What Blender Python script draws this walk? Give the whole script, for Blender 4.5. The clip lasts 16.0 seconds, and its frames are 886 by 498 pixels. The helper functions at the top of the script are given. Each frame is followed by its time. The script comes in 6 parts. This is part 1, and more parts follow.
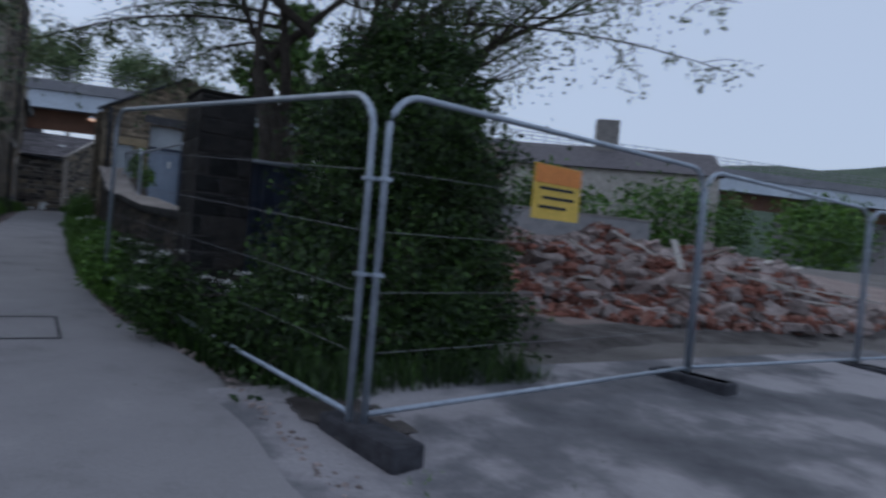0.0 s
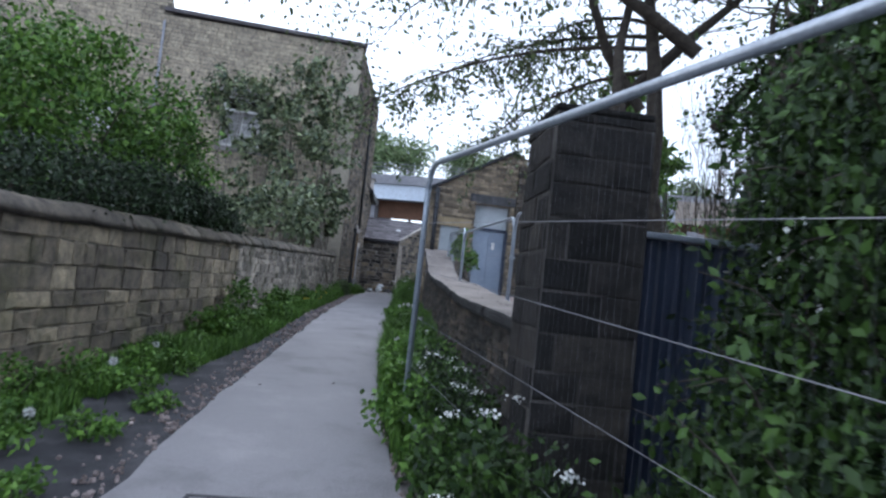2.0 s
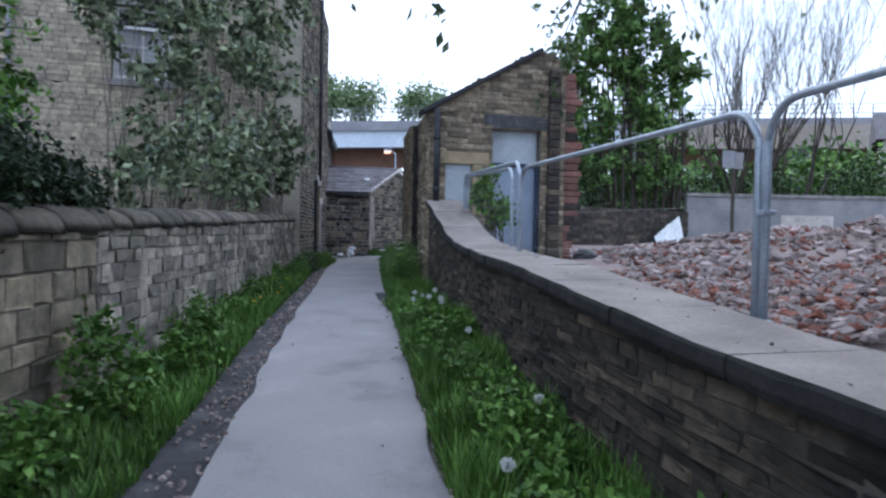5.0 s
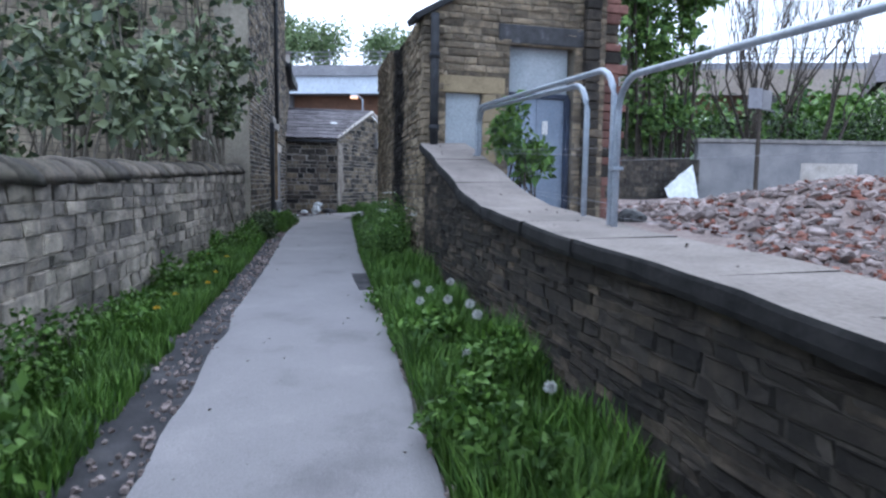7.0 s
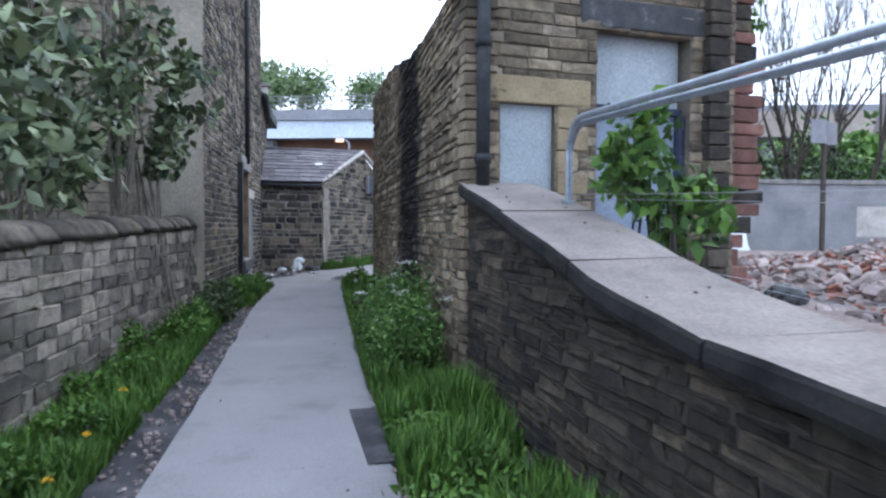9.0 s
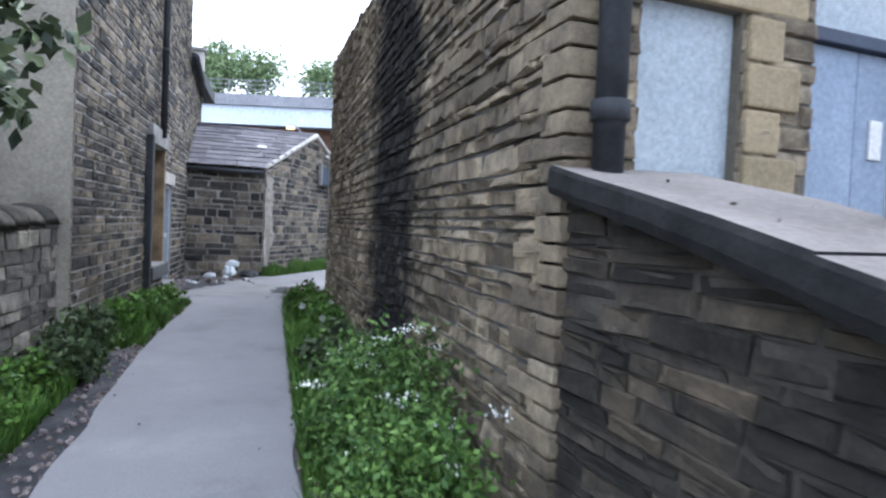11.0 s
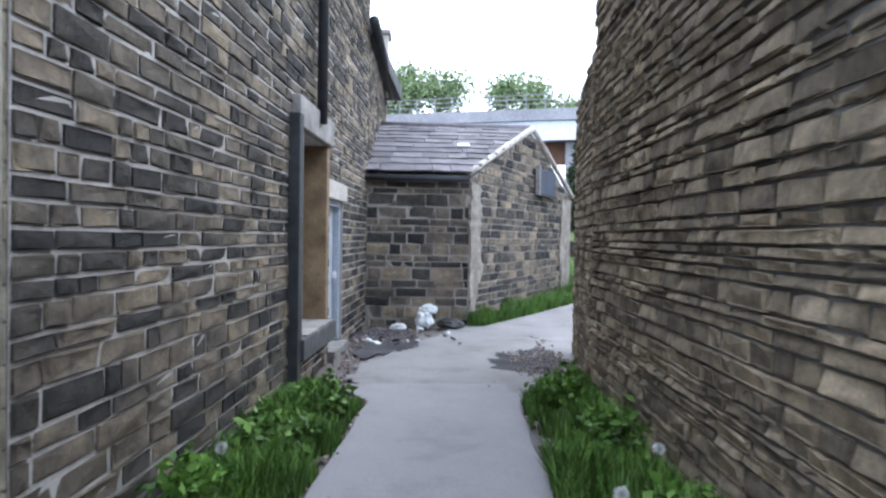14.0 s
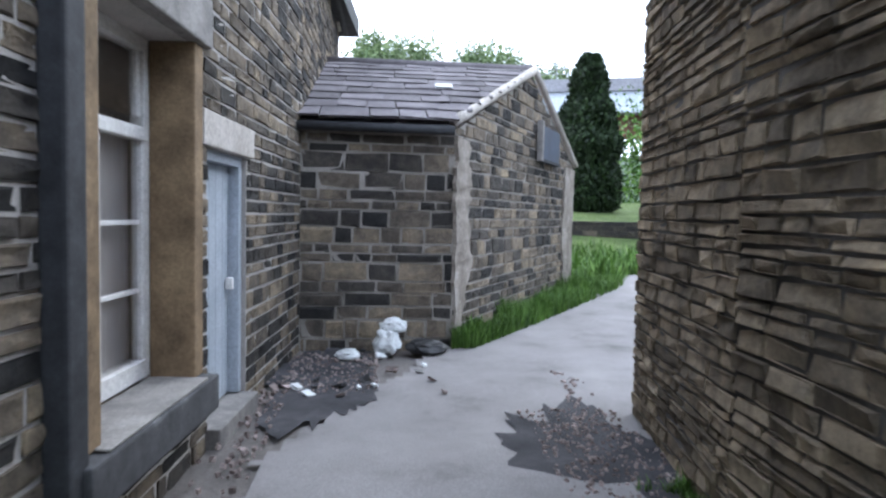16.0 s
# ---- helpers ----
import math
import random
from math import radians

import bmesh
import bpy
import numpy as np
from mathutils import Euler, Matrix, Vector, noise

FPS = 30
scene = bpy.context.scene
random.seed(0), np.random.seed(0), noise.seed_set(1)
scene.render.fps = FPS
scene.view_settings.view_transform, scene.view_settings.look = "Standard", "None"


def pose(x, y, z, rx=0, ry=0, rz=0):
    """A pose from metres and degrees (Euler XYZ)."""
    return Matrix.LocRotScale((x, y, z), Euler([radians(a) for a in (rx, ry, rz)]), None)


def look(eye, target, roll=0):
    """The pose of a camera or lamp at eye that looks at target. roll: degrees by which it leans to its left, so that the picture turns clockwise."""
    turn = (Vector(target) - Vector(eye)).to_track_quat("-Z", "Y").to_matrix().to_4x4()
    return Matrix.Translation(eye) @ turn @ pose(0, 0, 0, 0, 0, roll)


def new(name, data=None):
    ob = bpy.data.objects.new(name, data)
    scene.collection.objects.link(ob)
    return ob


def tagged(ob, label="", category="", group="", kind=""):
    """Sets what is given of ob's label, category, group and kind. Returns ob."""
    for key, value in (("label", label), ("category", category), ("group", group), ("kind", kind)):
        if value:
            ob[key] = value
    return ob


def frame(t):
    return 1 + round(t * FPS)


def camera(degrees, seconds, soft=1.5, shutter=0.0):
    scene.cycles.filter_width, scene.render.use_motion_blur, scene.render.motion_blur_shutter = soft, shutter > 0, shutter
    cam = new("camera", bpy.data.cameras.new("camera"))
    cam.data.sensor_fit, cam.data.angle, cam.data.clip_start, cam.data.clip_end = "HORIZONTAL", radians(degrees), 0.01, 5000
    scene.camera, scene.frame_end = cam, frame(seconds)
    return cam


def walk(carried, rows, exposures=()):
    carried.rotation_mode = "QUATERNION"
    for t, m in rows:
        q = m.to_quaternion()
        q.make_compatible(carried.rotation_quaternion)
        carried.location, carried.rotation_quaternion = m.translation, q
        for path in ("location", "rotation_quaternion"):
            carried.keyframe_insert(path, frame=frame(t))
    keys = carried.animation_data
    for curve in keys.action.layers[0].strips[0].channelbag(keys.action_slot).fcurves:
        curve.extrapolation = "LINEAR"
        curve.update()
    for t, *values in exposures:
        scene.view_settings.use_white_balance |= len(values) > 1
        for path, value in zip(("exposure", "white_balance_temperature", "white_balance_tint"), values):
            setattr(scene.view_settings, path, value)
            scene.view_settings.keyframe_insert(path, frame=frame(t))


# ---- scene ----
cam = camera(68.2, 16.0, soft=2.4, shutter=0.3)
METRES, EYE, TILT, LEAN, TURN = 26.0, 1.43, 0.0, 0.0, -33.2
ROWS = [
    (0.0, 0.0, 0.0, 0.0, 0.09, -1.01, -5.05),
    (0.5, -0.0089, 0.0283, 0.0016, 15.14, -1.36, -5.9),
    (1.0, -0.0208, 0.0557, 0.0052, 20.85, 0.69, -6.18),
    (1.5, -0.0339, 0.0857, 0.0057, 27.67, 3.24, -5.92),
    (2.0, -0.0512, 0.1153, 0.0073, 26.97, 3.29, -6.16),
    (2.5, -0.0709, 0.1459, 0.0086, 29.18, 1.65, -3.74),
    (3.0, -0.0939, 0.1702, 0.012, 33.62, -1.57, -2.7),
    (3.5, -0.114, 0.1962, 0.0146, 34.06, -0.67, -2.02),
    (4.0, -0.136, 0.2212, 0.0176, 33.68, 0.06, -2.08),
    (4.5, -0.1536, 0.2492, 0.0176, 28.28, 1.01, -1.49),
    (5.0, -0.1755, 0.2763, 0.0198, 23.37, -1.32, -1.08),
    (7.5, -0.2549, 0.4081, 0.0238, 20.45, -5.65, -0.73),
    (8.0, -0.2726, 0.4382, 0.026, 20.56, -3.6, -0.28),
    (8.5, -0.2888, 0.4657, 0.0278, 20.11, -1.77, 0.04),
    (11.0, -0.3549, 0.5937, 0.0341, 14.72, -1.88, -2.62),
    (11.5, -0.3693, 0.6181, 0.036, 14.62, -1.05, -2.5),
    (12.0, -0.3852, 0.6437, 0.0373, 17.84, 0.32, -2.39),
    (12.5, -0.4016, 0.6673, 0.0377, 21.09, -0.2, -0.33),
    (13.0, -0.4182, 0.6939, 0.0384, 24.62, -0.57, -0.46),
    (13.5, -0.4363, 0.7173, 0.0383, 27.05, -1.22, -0.36),
    (14.0, -0.4539, 0.7434, 0.0386, 30.75, -1.07, -0.91),
    (14.5, -0.4706, 0.7693, 0.0387, 30.8, -1.42, -0.76),
    (15.0, -0.4863, 0.7962, 0.0394, 30.1, -1.16, -0.79),
    (15.5, -0.5024, 0.8214, 0.0395, 28.16, -2.24, -1.04),
    (16.0, -0.519, 0.848, 0.0399, 27.76, -3.05, -1.14),
]
walk(cam, [(t, pose(0, 0, EYE, TILT, LEAN, TURN) @ pose(METRES * x, METRES * y, METRES * z, 90 + pitch, roll, yaw)) for t, x, y, z, yaw, pitch, roll in ROWS],
     exposures=[(0.0, -0.92, 5750, 6), (0.5, -0.26, 6020, 6), (1.0, 0.2, 5950, 6), (1.5, 0.4, 5950, 6), (3.0, 0.88, 5900, 6), (4.0, 0.92, 5850, 6), (5.0, 0.66, 5700, 6), (7.5, 1.08, 5700, 6), (8.5, 1.16, 5780, 6),
                (11.0, 1.65, 5960, 6), (13.0, 1.78, 6080, 6), (14.0, 1.88, 6080, 6), (14.5, 1.78, 6080, 6), (15.0, 1.74, 6080, 6), (15.5, 1.58, 6060, 6), (16.0, 1.6, 6060, 6)])

# ---- world and light: an overcast dusk ----
world = bpy.data.worlds.new("dusk_sky")
scene.world = world
world.use_nodes = True
wt = world.node_tree
sky = wt.nodes.new("ShaderNodeTexSky")
sky.sky_type, sky.sun_disc = "NISHITA", False
sky.sun_elevation, sky.sun_rotation = radians(32), radians(-40)
sky.air_density, sky.dust_density, sky.ozone_density = 1.0, 3.0, 1.0
bg = wt.nodes["Background"]
deck = wt.nodes.new("ShaderNodeMix")
deck.data_type = "RGBA"
deck.inputs["Factor"].default_value = 0.72
deck.inputs["B"].default_value = (8.6, 9.2, 11.0, 1)
wt.links.new(sky.outputs[0], deck.inputs["A"])
wt.links.new(deck.outputs["Result"], bg.inputs[0])
bg.inputs[1].default_value = 0.14
sun = new("sun", bpy.data.lights.new("sun", "SUN"))
sun.data.energy, sun.data.angle, sun.data.color = 0.6, radians(40), (1.0, 0.97, 0.93)
sun.matrix_world = look((0, 0, 30), (-13, -16, 14))


# ---- materials ----
def mat(name, rough=0.85, metal=0.0):
    m = bpy.data.materials.new(name)
    m.use_nodes = True
    b = m.node_tree.nodes["Principled BSDF"]
    b.inputs["Roughness"].default_value, b.inputs["Metallic"].default_value = rough, metal
    if rough >= 0.85:
        b.inputs["Specular IOR Level"].default_value = 0.2
    return m, m.node_tree.nodes, m.node_tree.links, b


def ramp(nodes, stops):
    r = nodes.new("ShaderNodeValToRGB")
    el = r.color_ramp.elements
    while len(el) < len(stops):
        el.new(0.5)
    for e, (p, c) in zip(el, stops):
        e.position, e.color = p, (*c, 1)
    return r


def noise_node(nodes, links, scale, detail=5.0, rough=0.6, stretch=(1, 1, 1)):
    geo, mp, n = nodes.new("ShaderNodeNewGeometry"), nodes.new("ShaderNodeMapping"), nodes.new("ShaderNodeTexNoise")
    mp.inputs["Scale"].default_value = stretch
    links.new(geo.outputs["Position"], mp.inputs["Vector"])
    links.new(mp.outputs[0], n.inputs["Vector"])
    n.inputs["Scale"].default_value, n.inputs["Detail"].default_value, n.inputs["Roughness"].default_value = scale, detail, rough
    return n


def blend(nodes, links, kind, fac, a, b):
    m = nodes.new("ShaderNodeMix")
    m.data_type, m.blend_type = "RGBA", kind
    for sock, v in ((m.inputs["Factor"], fac), (m.inputs["A"], a), (m.inputs["B"], b)):
        if isinstance(v, (int, float)):
            sock.default_value = v
        elif isinstance(v, tuple):
            sock.default_value = (*v, 1)
        else:
            links.new(v, sock)
    return m.outputs["Result"]


def bump(nodes, links, height, strength, dist, bsdf):
    b = nodes.new("ShaderNodeBump")
    b.inputs["Strength"].default_value, b.inputs["Distance"].default_value = strength, dist
    links.new(height, b.inputs["Height"])
    links.new(b.outputs[0], bsdf.inputs["Normal"])


def soot_band(n, l, col, lo, hi, amount):
    """A black run of soot down a wall, between two places along it, with a ragged edge."""
    geo, sep, wob, mr = n.new("ShaderNodeNewGeometry"), n.new("ShaderNodeSeparateXYZ"), n.new("ShaderNodeMath"), n.new("ShaderNodeMapRange")
    wob.operation, wob.inputs[1].default_value = "MULTIPLY_ADD", 2.4
    l.new(geo.outputs["Position"], sep.inputs[0])
    l.new(noise_node(n, l, 2.2, 6, 0.7).outputs["Fac"], wob.inputs[0])
    l.new(sep.outputs["Y"], wob.inputs[2])
    mr.inputs["From Min"].default_value, mr.inputs["From Max"].default_value = lo, hi
    l.new(wob.outputs[0], mr.inputs["Value"])
    band = ramp(n, [(0.0, (0, 0, 0)), (0.22, (amount,) * 3), (0.7, (amount,) * 3), (1.0, (0, 0, 0))])
    l.new(mr.outputs[0], band.inputs[0])
    return blend(n, l, "MIX", band.outputs[0], col, (0.02, 0.02, 0.023))


def surface(name, stops, scale=6.0, fine=60.0, rough=0.85, relief=0.3, dist=0.01, metal=0.0, vary=0.0, stretch=(1, 1, 1), stain=None):
    """A mottled surface: coarse noise picks the colour, fine noise gives grain and relief; vary: spread of brightness between pieces."""
    m, n, l, b = mat(name, rough, metal)
    coarse, grain = noise_node(n, l, scale, stretch=stretch), noise_node(n, l, fine, 6, 0.7, stretch)
    r = ramp(n, stops)
    l.new(coarse.outputs["Fac"], r.inputs[0])
    g = ramp(n, [(0.3, (0.72, 0.72, 0.72)), (0.7, (1.2, 1.2, 1.2))])
    l.new(grain.outputs["Fac"], g.inputs[0])
    col = blend(n, l, "MULTIPLY", 1.0, r.outputs[0], g.outputs[0])
    if vary:
        oi, geo, add, fr = n.new("ShaderNodeObjectInfo"), n.new("ShaderNodeNewGeometry"), n.new("ShaderNodeMath"), n.new("ShaderNodeMath")
        fr.operation = "FRACT"
        l.new(oi.outputs["Random"], add.inputs[0])
        l.new(geo.outputs["Random Per Island"], add.inputs[1])
        l.new(add.outputs[0], fr.inputs[0])
        v = ramp(n, [(0.0, (1 - vary,) * 3), (1.0, (1 + vary,) * 3)])
        l.new(fr.outputs[0], v.inputs[0])
        col = blend(n, l, "MULTIPLY", 1.0, col, v.outputs[0])
    if stain:
        col = soot_band(n, l, col, *stain)
    l.new(col, b.inputs["Base Color"])
    bump(n, l, grain.outputs["Fac"], relief, dist, b)
    return m


def stone(name, tones, grime=0.5, grime_col=(0.02, 0.02, 0.022), grime_scale=0.8, stain=None, moss=0.0, dist=0.02):
    """Weathered gritstone: a tone for each stone, soot in drifting patches, a stained stretch of wall where one is named."""
    m, n, l, b = mat(name, 0.9)
    oi, geo, add, fr = n.new("ShaderNodeObjectInfo"), n.new("ShaderNodeNewGeometry"), n.new("ShaderNodeMath"), n.new("ShaderNodeMath")
    fr.operation = "FRACT"
    l.new(oi.outputs["Random"], add.inputs[0])
    l.new(geo.outputs["Random Per Island"], add.inputs[1])
    l.new(add.outputs[0], fr.inputs[0])
    r = ramp(n, tones)
    l.new(fr.outputs[0], r.inputs[0])
    grain, mid, big = noise_node(n, l, 70, 6, 0.75), noise_node(n, l, 9, 5, 0.65), noise_node(n, l, grime_scale, 6, 0.65)
    g = ramp(n, [(0.25, (0.45, 0.46, 0.5)), (0.5, (0.95, 0.93, 0.9)), (0.78, (1.5, 1.42, 1.28))])
    l.new(mid.outputs["Fac"], g.inputs[0])
    col = blend(n, l, "MULTIPLY", 1.0, r.outputs[0], g.outputs[0])
    smear = noise_node(n, l, 3.3, 6, 0.7, (1, 1, 0.45))
    sk = ramp(n, [(0.5, (0, 0, 0)), (0.74, (0.5, 0.5, 0.5))])
    l.new(smear.outputs["Fac"], sk.inputs[0])
    col = blend(n, l, "MIX", sk.outputs[0], col, tuple(0.35 * c for c in tones[0][1]))
    g2 = ramp(n, [(0.3, (0.75, 0.75, 0.75)), (0.7, (1.2, 1.2, 1.2))])
    l.new(grain.outputs["Fac"], g2.inputs[0])
    col = blend(n, l, "MULTIPLY", 1.0, col, g2.outputs[0])
    k = ramp(n, [(0.42, (0, 0, 0)), (0.68, (grime,) * 3)])
    l.new(big.outputs["Fac"], k.inputs[0])
    col = blend(n, l, "MIX", k.outputs[0], col, grime_col)
    if moss:
        k2 = ramp(n, [(0.5, (0, 0, 0)), (0.75, (moss,) * 3)])
        mo = noise_node(n, l, 1.7, 5, 0.6)
        l.new(mo.outputs["Fac"], k2.inputs[0])
        col = blend(n, l, "MIX", k2.outputs[0], col, (0.075, 0.085, 0.03))
    if stain:
        col = soot_band(n, l, col, *stain)
    l.new(col, b.inputs["Base Color"])
    mx = n.new("ShaderNodeMath")
    mx.operation, mx.inputs[1].default_value = "MULTIPLY_ADD", 1.5
    l.new(mid.outputs["Fac"], mx.inputs[0])
    l.new(grain.outputs["Fac"], mx.inputs[2])
    bump(n, l, mx.outputs[0], 0.85, dist, b)
    return m


def leaf_mat(name, dark, light, rough=0.55, gloss=0.25):
    m, n, l, b = mat(name, rough)
    geo = n.new("ShaderNodeNewGeometry")
    r = ramp(n, [(0.0, dark), (0.6, tuple((d + q) / 2 for d, q in zip(dark, light))), (1.0, light)])
    l.new(geo.outputs["Random Per Island"], r.inputs[0])
    big = noise_node(n, l, 1.6, 3)
    g = ramp(n, [(0.3, (0.65, 0.65, 0.65)), (0.7, (1.25, 1.25, 1.2))])
    l.new(big.outputs["Fac"], g.inputs[0])
    l.new(blend(n, l, "MULTIPLY", 1.0, r.outputs[0], g.outputs[0]), b.inputs["Base Color"])
    b.inputs["Specular IOR Level"].default_value = gloss
    return m


M_LANE = surface("lane_asphalt", [(0.28, (0.20, 0.19, 0.195)), (0.46, (0.27, 0.256, 0.262)), (0.6, (0.285, 0.27, 0.276)), (0.75, (0.335, 0.315, 0.32))], 1.3, 110, 0.9, 0.45, 0.006)
M_GROUND = surface("bare_earth", [(0.25, (0.10, 0.09, 0.085)), (0.5, (0.16, 0.145, 0.135)), (0.8, (0.24, 0.22, 0.21))], 0.9, 30, 0.95, 0.6, 0.03)
M_GRAVEL = surface("old_tarmac", [(0.3, (0.035, 0.035, 0.039)), (0.55, (0.07, 0.068, 0.073)), (0.75, (0.13, 0.125, 0.13))], 3, 90, 0.95, 0.7, 0.015)
M_WALL_L = stone("garden_wall_stone", [(0, (0.15, 0.13, 0.11)), (0.5, (0.28, 0.24, 0.185)), (1, (0.42, 0.36, 0.265))], 0.8, (0.05, 0.047, 0.045), 0.6, moss=0.55)
M_WALL_PALE = stone("pale_garden_wall_stone", [(0, (0.16, 0.147, 0.135)), (0.5, (0.32, 0.288, 0.255)), (1, (0.5, 0.45, 0.39))], 0.6, (0.07, 0.066, 0.063), 0.9, moss=0.3)
M_HOUSE = stone("sooty_house_stone", [(0, (0.03, 0.03, 0.031)), (0.3, (0.085, 0.077, 0.07)), (0.6, (0.175, 0.148, 0.12)), (0.9, (0.26, 0.215, 0.165)), (1, (0.34, 0.28, 0.205))], 0.32)
M_SOUTH = stone("buff_house_stone", [(0, (0.36, 0.315, 0.25)), (0.5, (0.45, 0.395, 0.31)), (1, (0.54, 0.47, 0.36))], 0.32, (0.17, 0.16, 0.15), 0.5)
M_TALL = stone("mill_wall_stone", [(0, (0.165, 0.138, 0.106)), (0.35, (0.285, 0.236, 0.175)), (0.75, (0.39, 0.32, 0.233)), (1, (0.5, 0.42, 0.315))], 0.42, (0.05, 0.046, 0.042), 0.9, stain=(23.1, 25.7, 0.95))
M_LOW = stone("low_wall_stone", [(0, (0.042, 0.039, 0.036)), (0.6, (0.086, 0.075, 0.064)), (0.9, (0.13, 0.11, 0.088)), (1, (0.19, 0.155, 0.118))], 0.85, (0.024, 0.024, 0.025), 0.55)
M_SHEDJOINT = surface("shed_mortar", [(0.3, (0.17, 0.155, 0.135)), (0.7, (0.36, 0.33, 0.30))], 2.5, 60, 0.95, 0.6, 0.01)
M_TALLJOINT = surface("grey_ribbon_pointing", [(0.38, (0.035, 0.031, 0.028)), (0.48, (0.11, 0.103, 0.096)), (0.62, (0.22, 0.215, 0.21))], 0.7, 60, 0.95, 0.6, 0.01, stain=(23.1, 25.7, 0.8))
M_SOOT = stone("sooty_pillar_stone", [(0, (0.012, 0.012, 0.012)), (0.6, (0.028, 0.026, 0.025)), (1, (0.05, 0.045, 0.04))], 0.5)
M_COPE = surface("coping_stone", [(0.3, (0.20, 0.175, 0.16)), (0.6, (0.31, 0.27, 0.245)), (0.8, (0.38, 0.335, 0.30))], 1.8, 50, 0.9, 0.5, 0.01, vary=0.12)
M_MORTAR = surface("pale_mortar", [(0.3, (0.32, 0.298, 0.277)), (0.7, (0.52, 0.49, 0.46))], 2.5, 60, 0.95, 0.6, 0.01)
M_DARKJOINT = surface("dark_joint", [(0.3, (0.035, 0.03, 0.027)), (0.7, (0.10, 0.085, 0.07))], 3, 60, 0.95, 0.6, 0.01)
M_LOWJOINT = surface("eroded_dark_mortar", [(0.3, (0.03, 0.028, 0.026)), (0.7, (0.1, 0.088, 0.076))], 3, 60, 0.95, 0.6, 0.01)
M_SOOTJOINT = surface("grimy_mortar", [(0.3, (0.02, 0.019, 0.018)), (0.7, (0.085, 0.078, 0.072))], 3, 60, 0.95, 0.6, 0.01)
M_MIDJOINT = surface("earthy_joint", [(0.3, (0.10, 0.09, 0.075)), (0.7, (0.20, 0.175, 0.14))], 3, 60, 0.95, 0.6, 0.01)
M_SLATE = surface("stone_slate", [(0.3, (0.11, 0.1, 0.108)), (0.7, (0.2, 0.183, 0.192))], 3, 50, 0.86, 0.5, 0.01, vary=0.3)
M_GALV = surface("galvanised_steel", [(0.3, (0.30, 0.34, 0.40)), (0.7, (0.44, 0.49, 0.56))], 8, 60, 0.45, 0.15, 0.002, 0.6)
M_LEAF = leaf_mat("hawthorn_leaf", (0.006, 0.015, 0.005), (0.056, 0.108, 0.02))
M_LEAF2 = leaf_mat("fresh_leaf", (0.03, 0.08, 0.012), (0.15, 0.27, 0.045))
M_MIDLEAF = leaf_mat("sycamore_leaf", (0.03, 0.075, 0.018), (0.17, 0.28, 0.07))
M_DARKLEAF = leaf_mat("dark_evergreen_leaf", (0.008, 0.016, 0.008), (0.03, 0.055, 0.018))
M_DUSTY = leaf_mat("grey_green_leaf", (0.03, 0.05, 0.024), (0.13, 0.17, 0.075))
M_GRASS = leaf_mat("grass_blade", (0.032, 0.08, 0.013), (0.155, 0.275, 0.052))
M_BARK = surface("bark", [(0.3, (0.045, 0.038, 0.033)), (0.7, (0.10, 0.085, 0.07))], 12, 60, 0.95, 0.8, 0.02)
M_FLOWER = surface("white_blossom", [(0.3, (0.7, 0.7, 0.66)), (0.7, (0.82, 0.82, 0.78))], 20, 60, 0.8)


# ---- building helpers ----
def tag_structure(ob, label, category):
    return tagged(ob, label, category, kind="structure")


def mesh_of(name, verts, faces, material, smooth=False):
    me = bpy.data.meshes.new(name)
    me.from_pydata([tuple(v) for v in verts], [], faces)
    me.materials.append(material)
    if smooth:
        me.polygons.foreach_set("use_smooth", [True] * len(me.polygons))
    me.update()
    return me


def thing(name, label, category, at=(0, 0, 0), group="", kind=""):
    e = new(name)
    e.empty_display_size = 0.2
    e.location = at
    return tagged(e, label, category, group, kind)


def put(name, me, parent=None, label="", m=None):
    ob = new(name, me)
    if m is not None:
        ob.matrix_world = m
    if parent is not None:
        ob.parent = parent
        ob.matrix_parent_inverse = Matrix.Translation(parent.location).inverted()
    if label:
        ob["label"] = label
    return ob


def part(name, bm, material, parent=None, label="", smooth=False):
    me = bpy.data.meshes.new(name)
    bm.to_mesh(me)
    bm.free()
    me.materials.append(material)
    if smooth:
        me.polygons.foreach_set("use_smooth", [True] * len(me.polygons))
    return put(name, me, parent, label)


def box(bm, lo, hi, m=None, bevel=0.0):
    r = bmesh.ops.create_cube(bm, size=1.0)
    c = [(a + b) / 2 for a, b in zip(lo, hi)]
    t = Matrix.Translation(c) @ Matrix.Diagonal((*[b - a for a, b in zip(lo, hi)], 1))
    bmesh.ops.transform(bm, matrix=(m @ t) if m is not None else t, verts=r["verts"])
    if bevel:
        edges = list({e for v in r["verts"] for e in v.link_edges})
        bmesh.ops.bevel(bm, geom=edges, offset=bevel, segments=2, affect="EDGES", profile=0.6)
    return bm


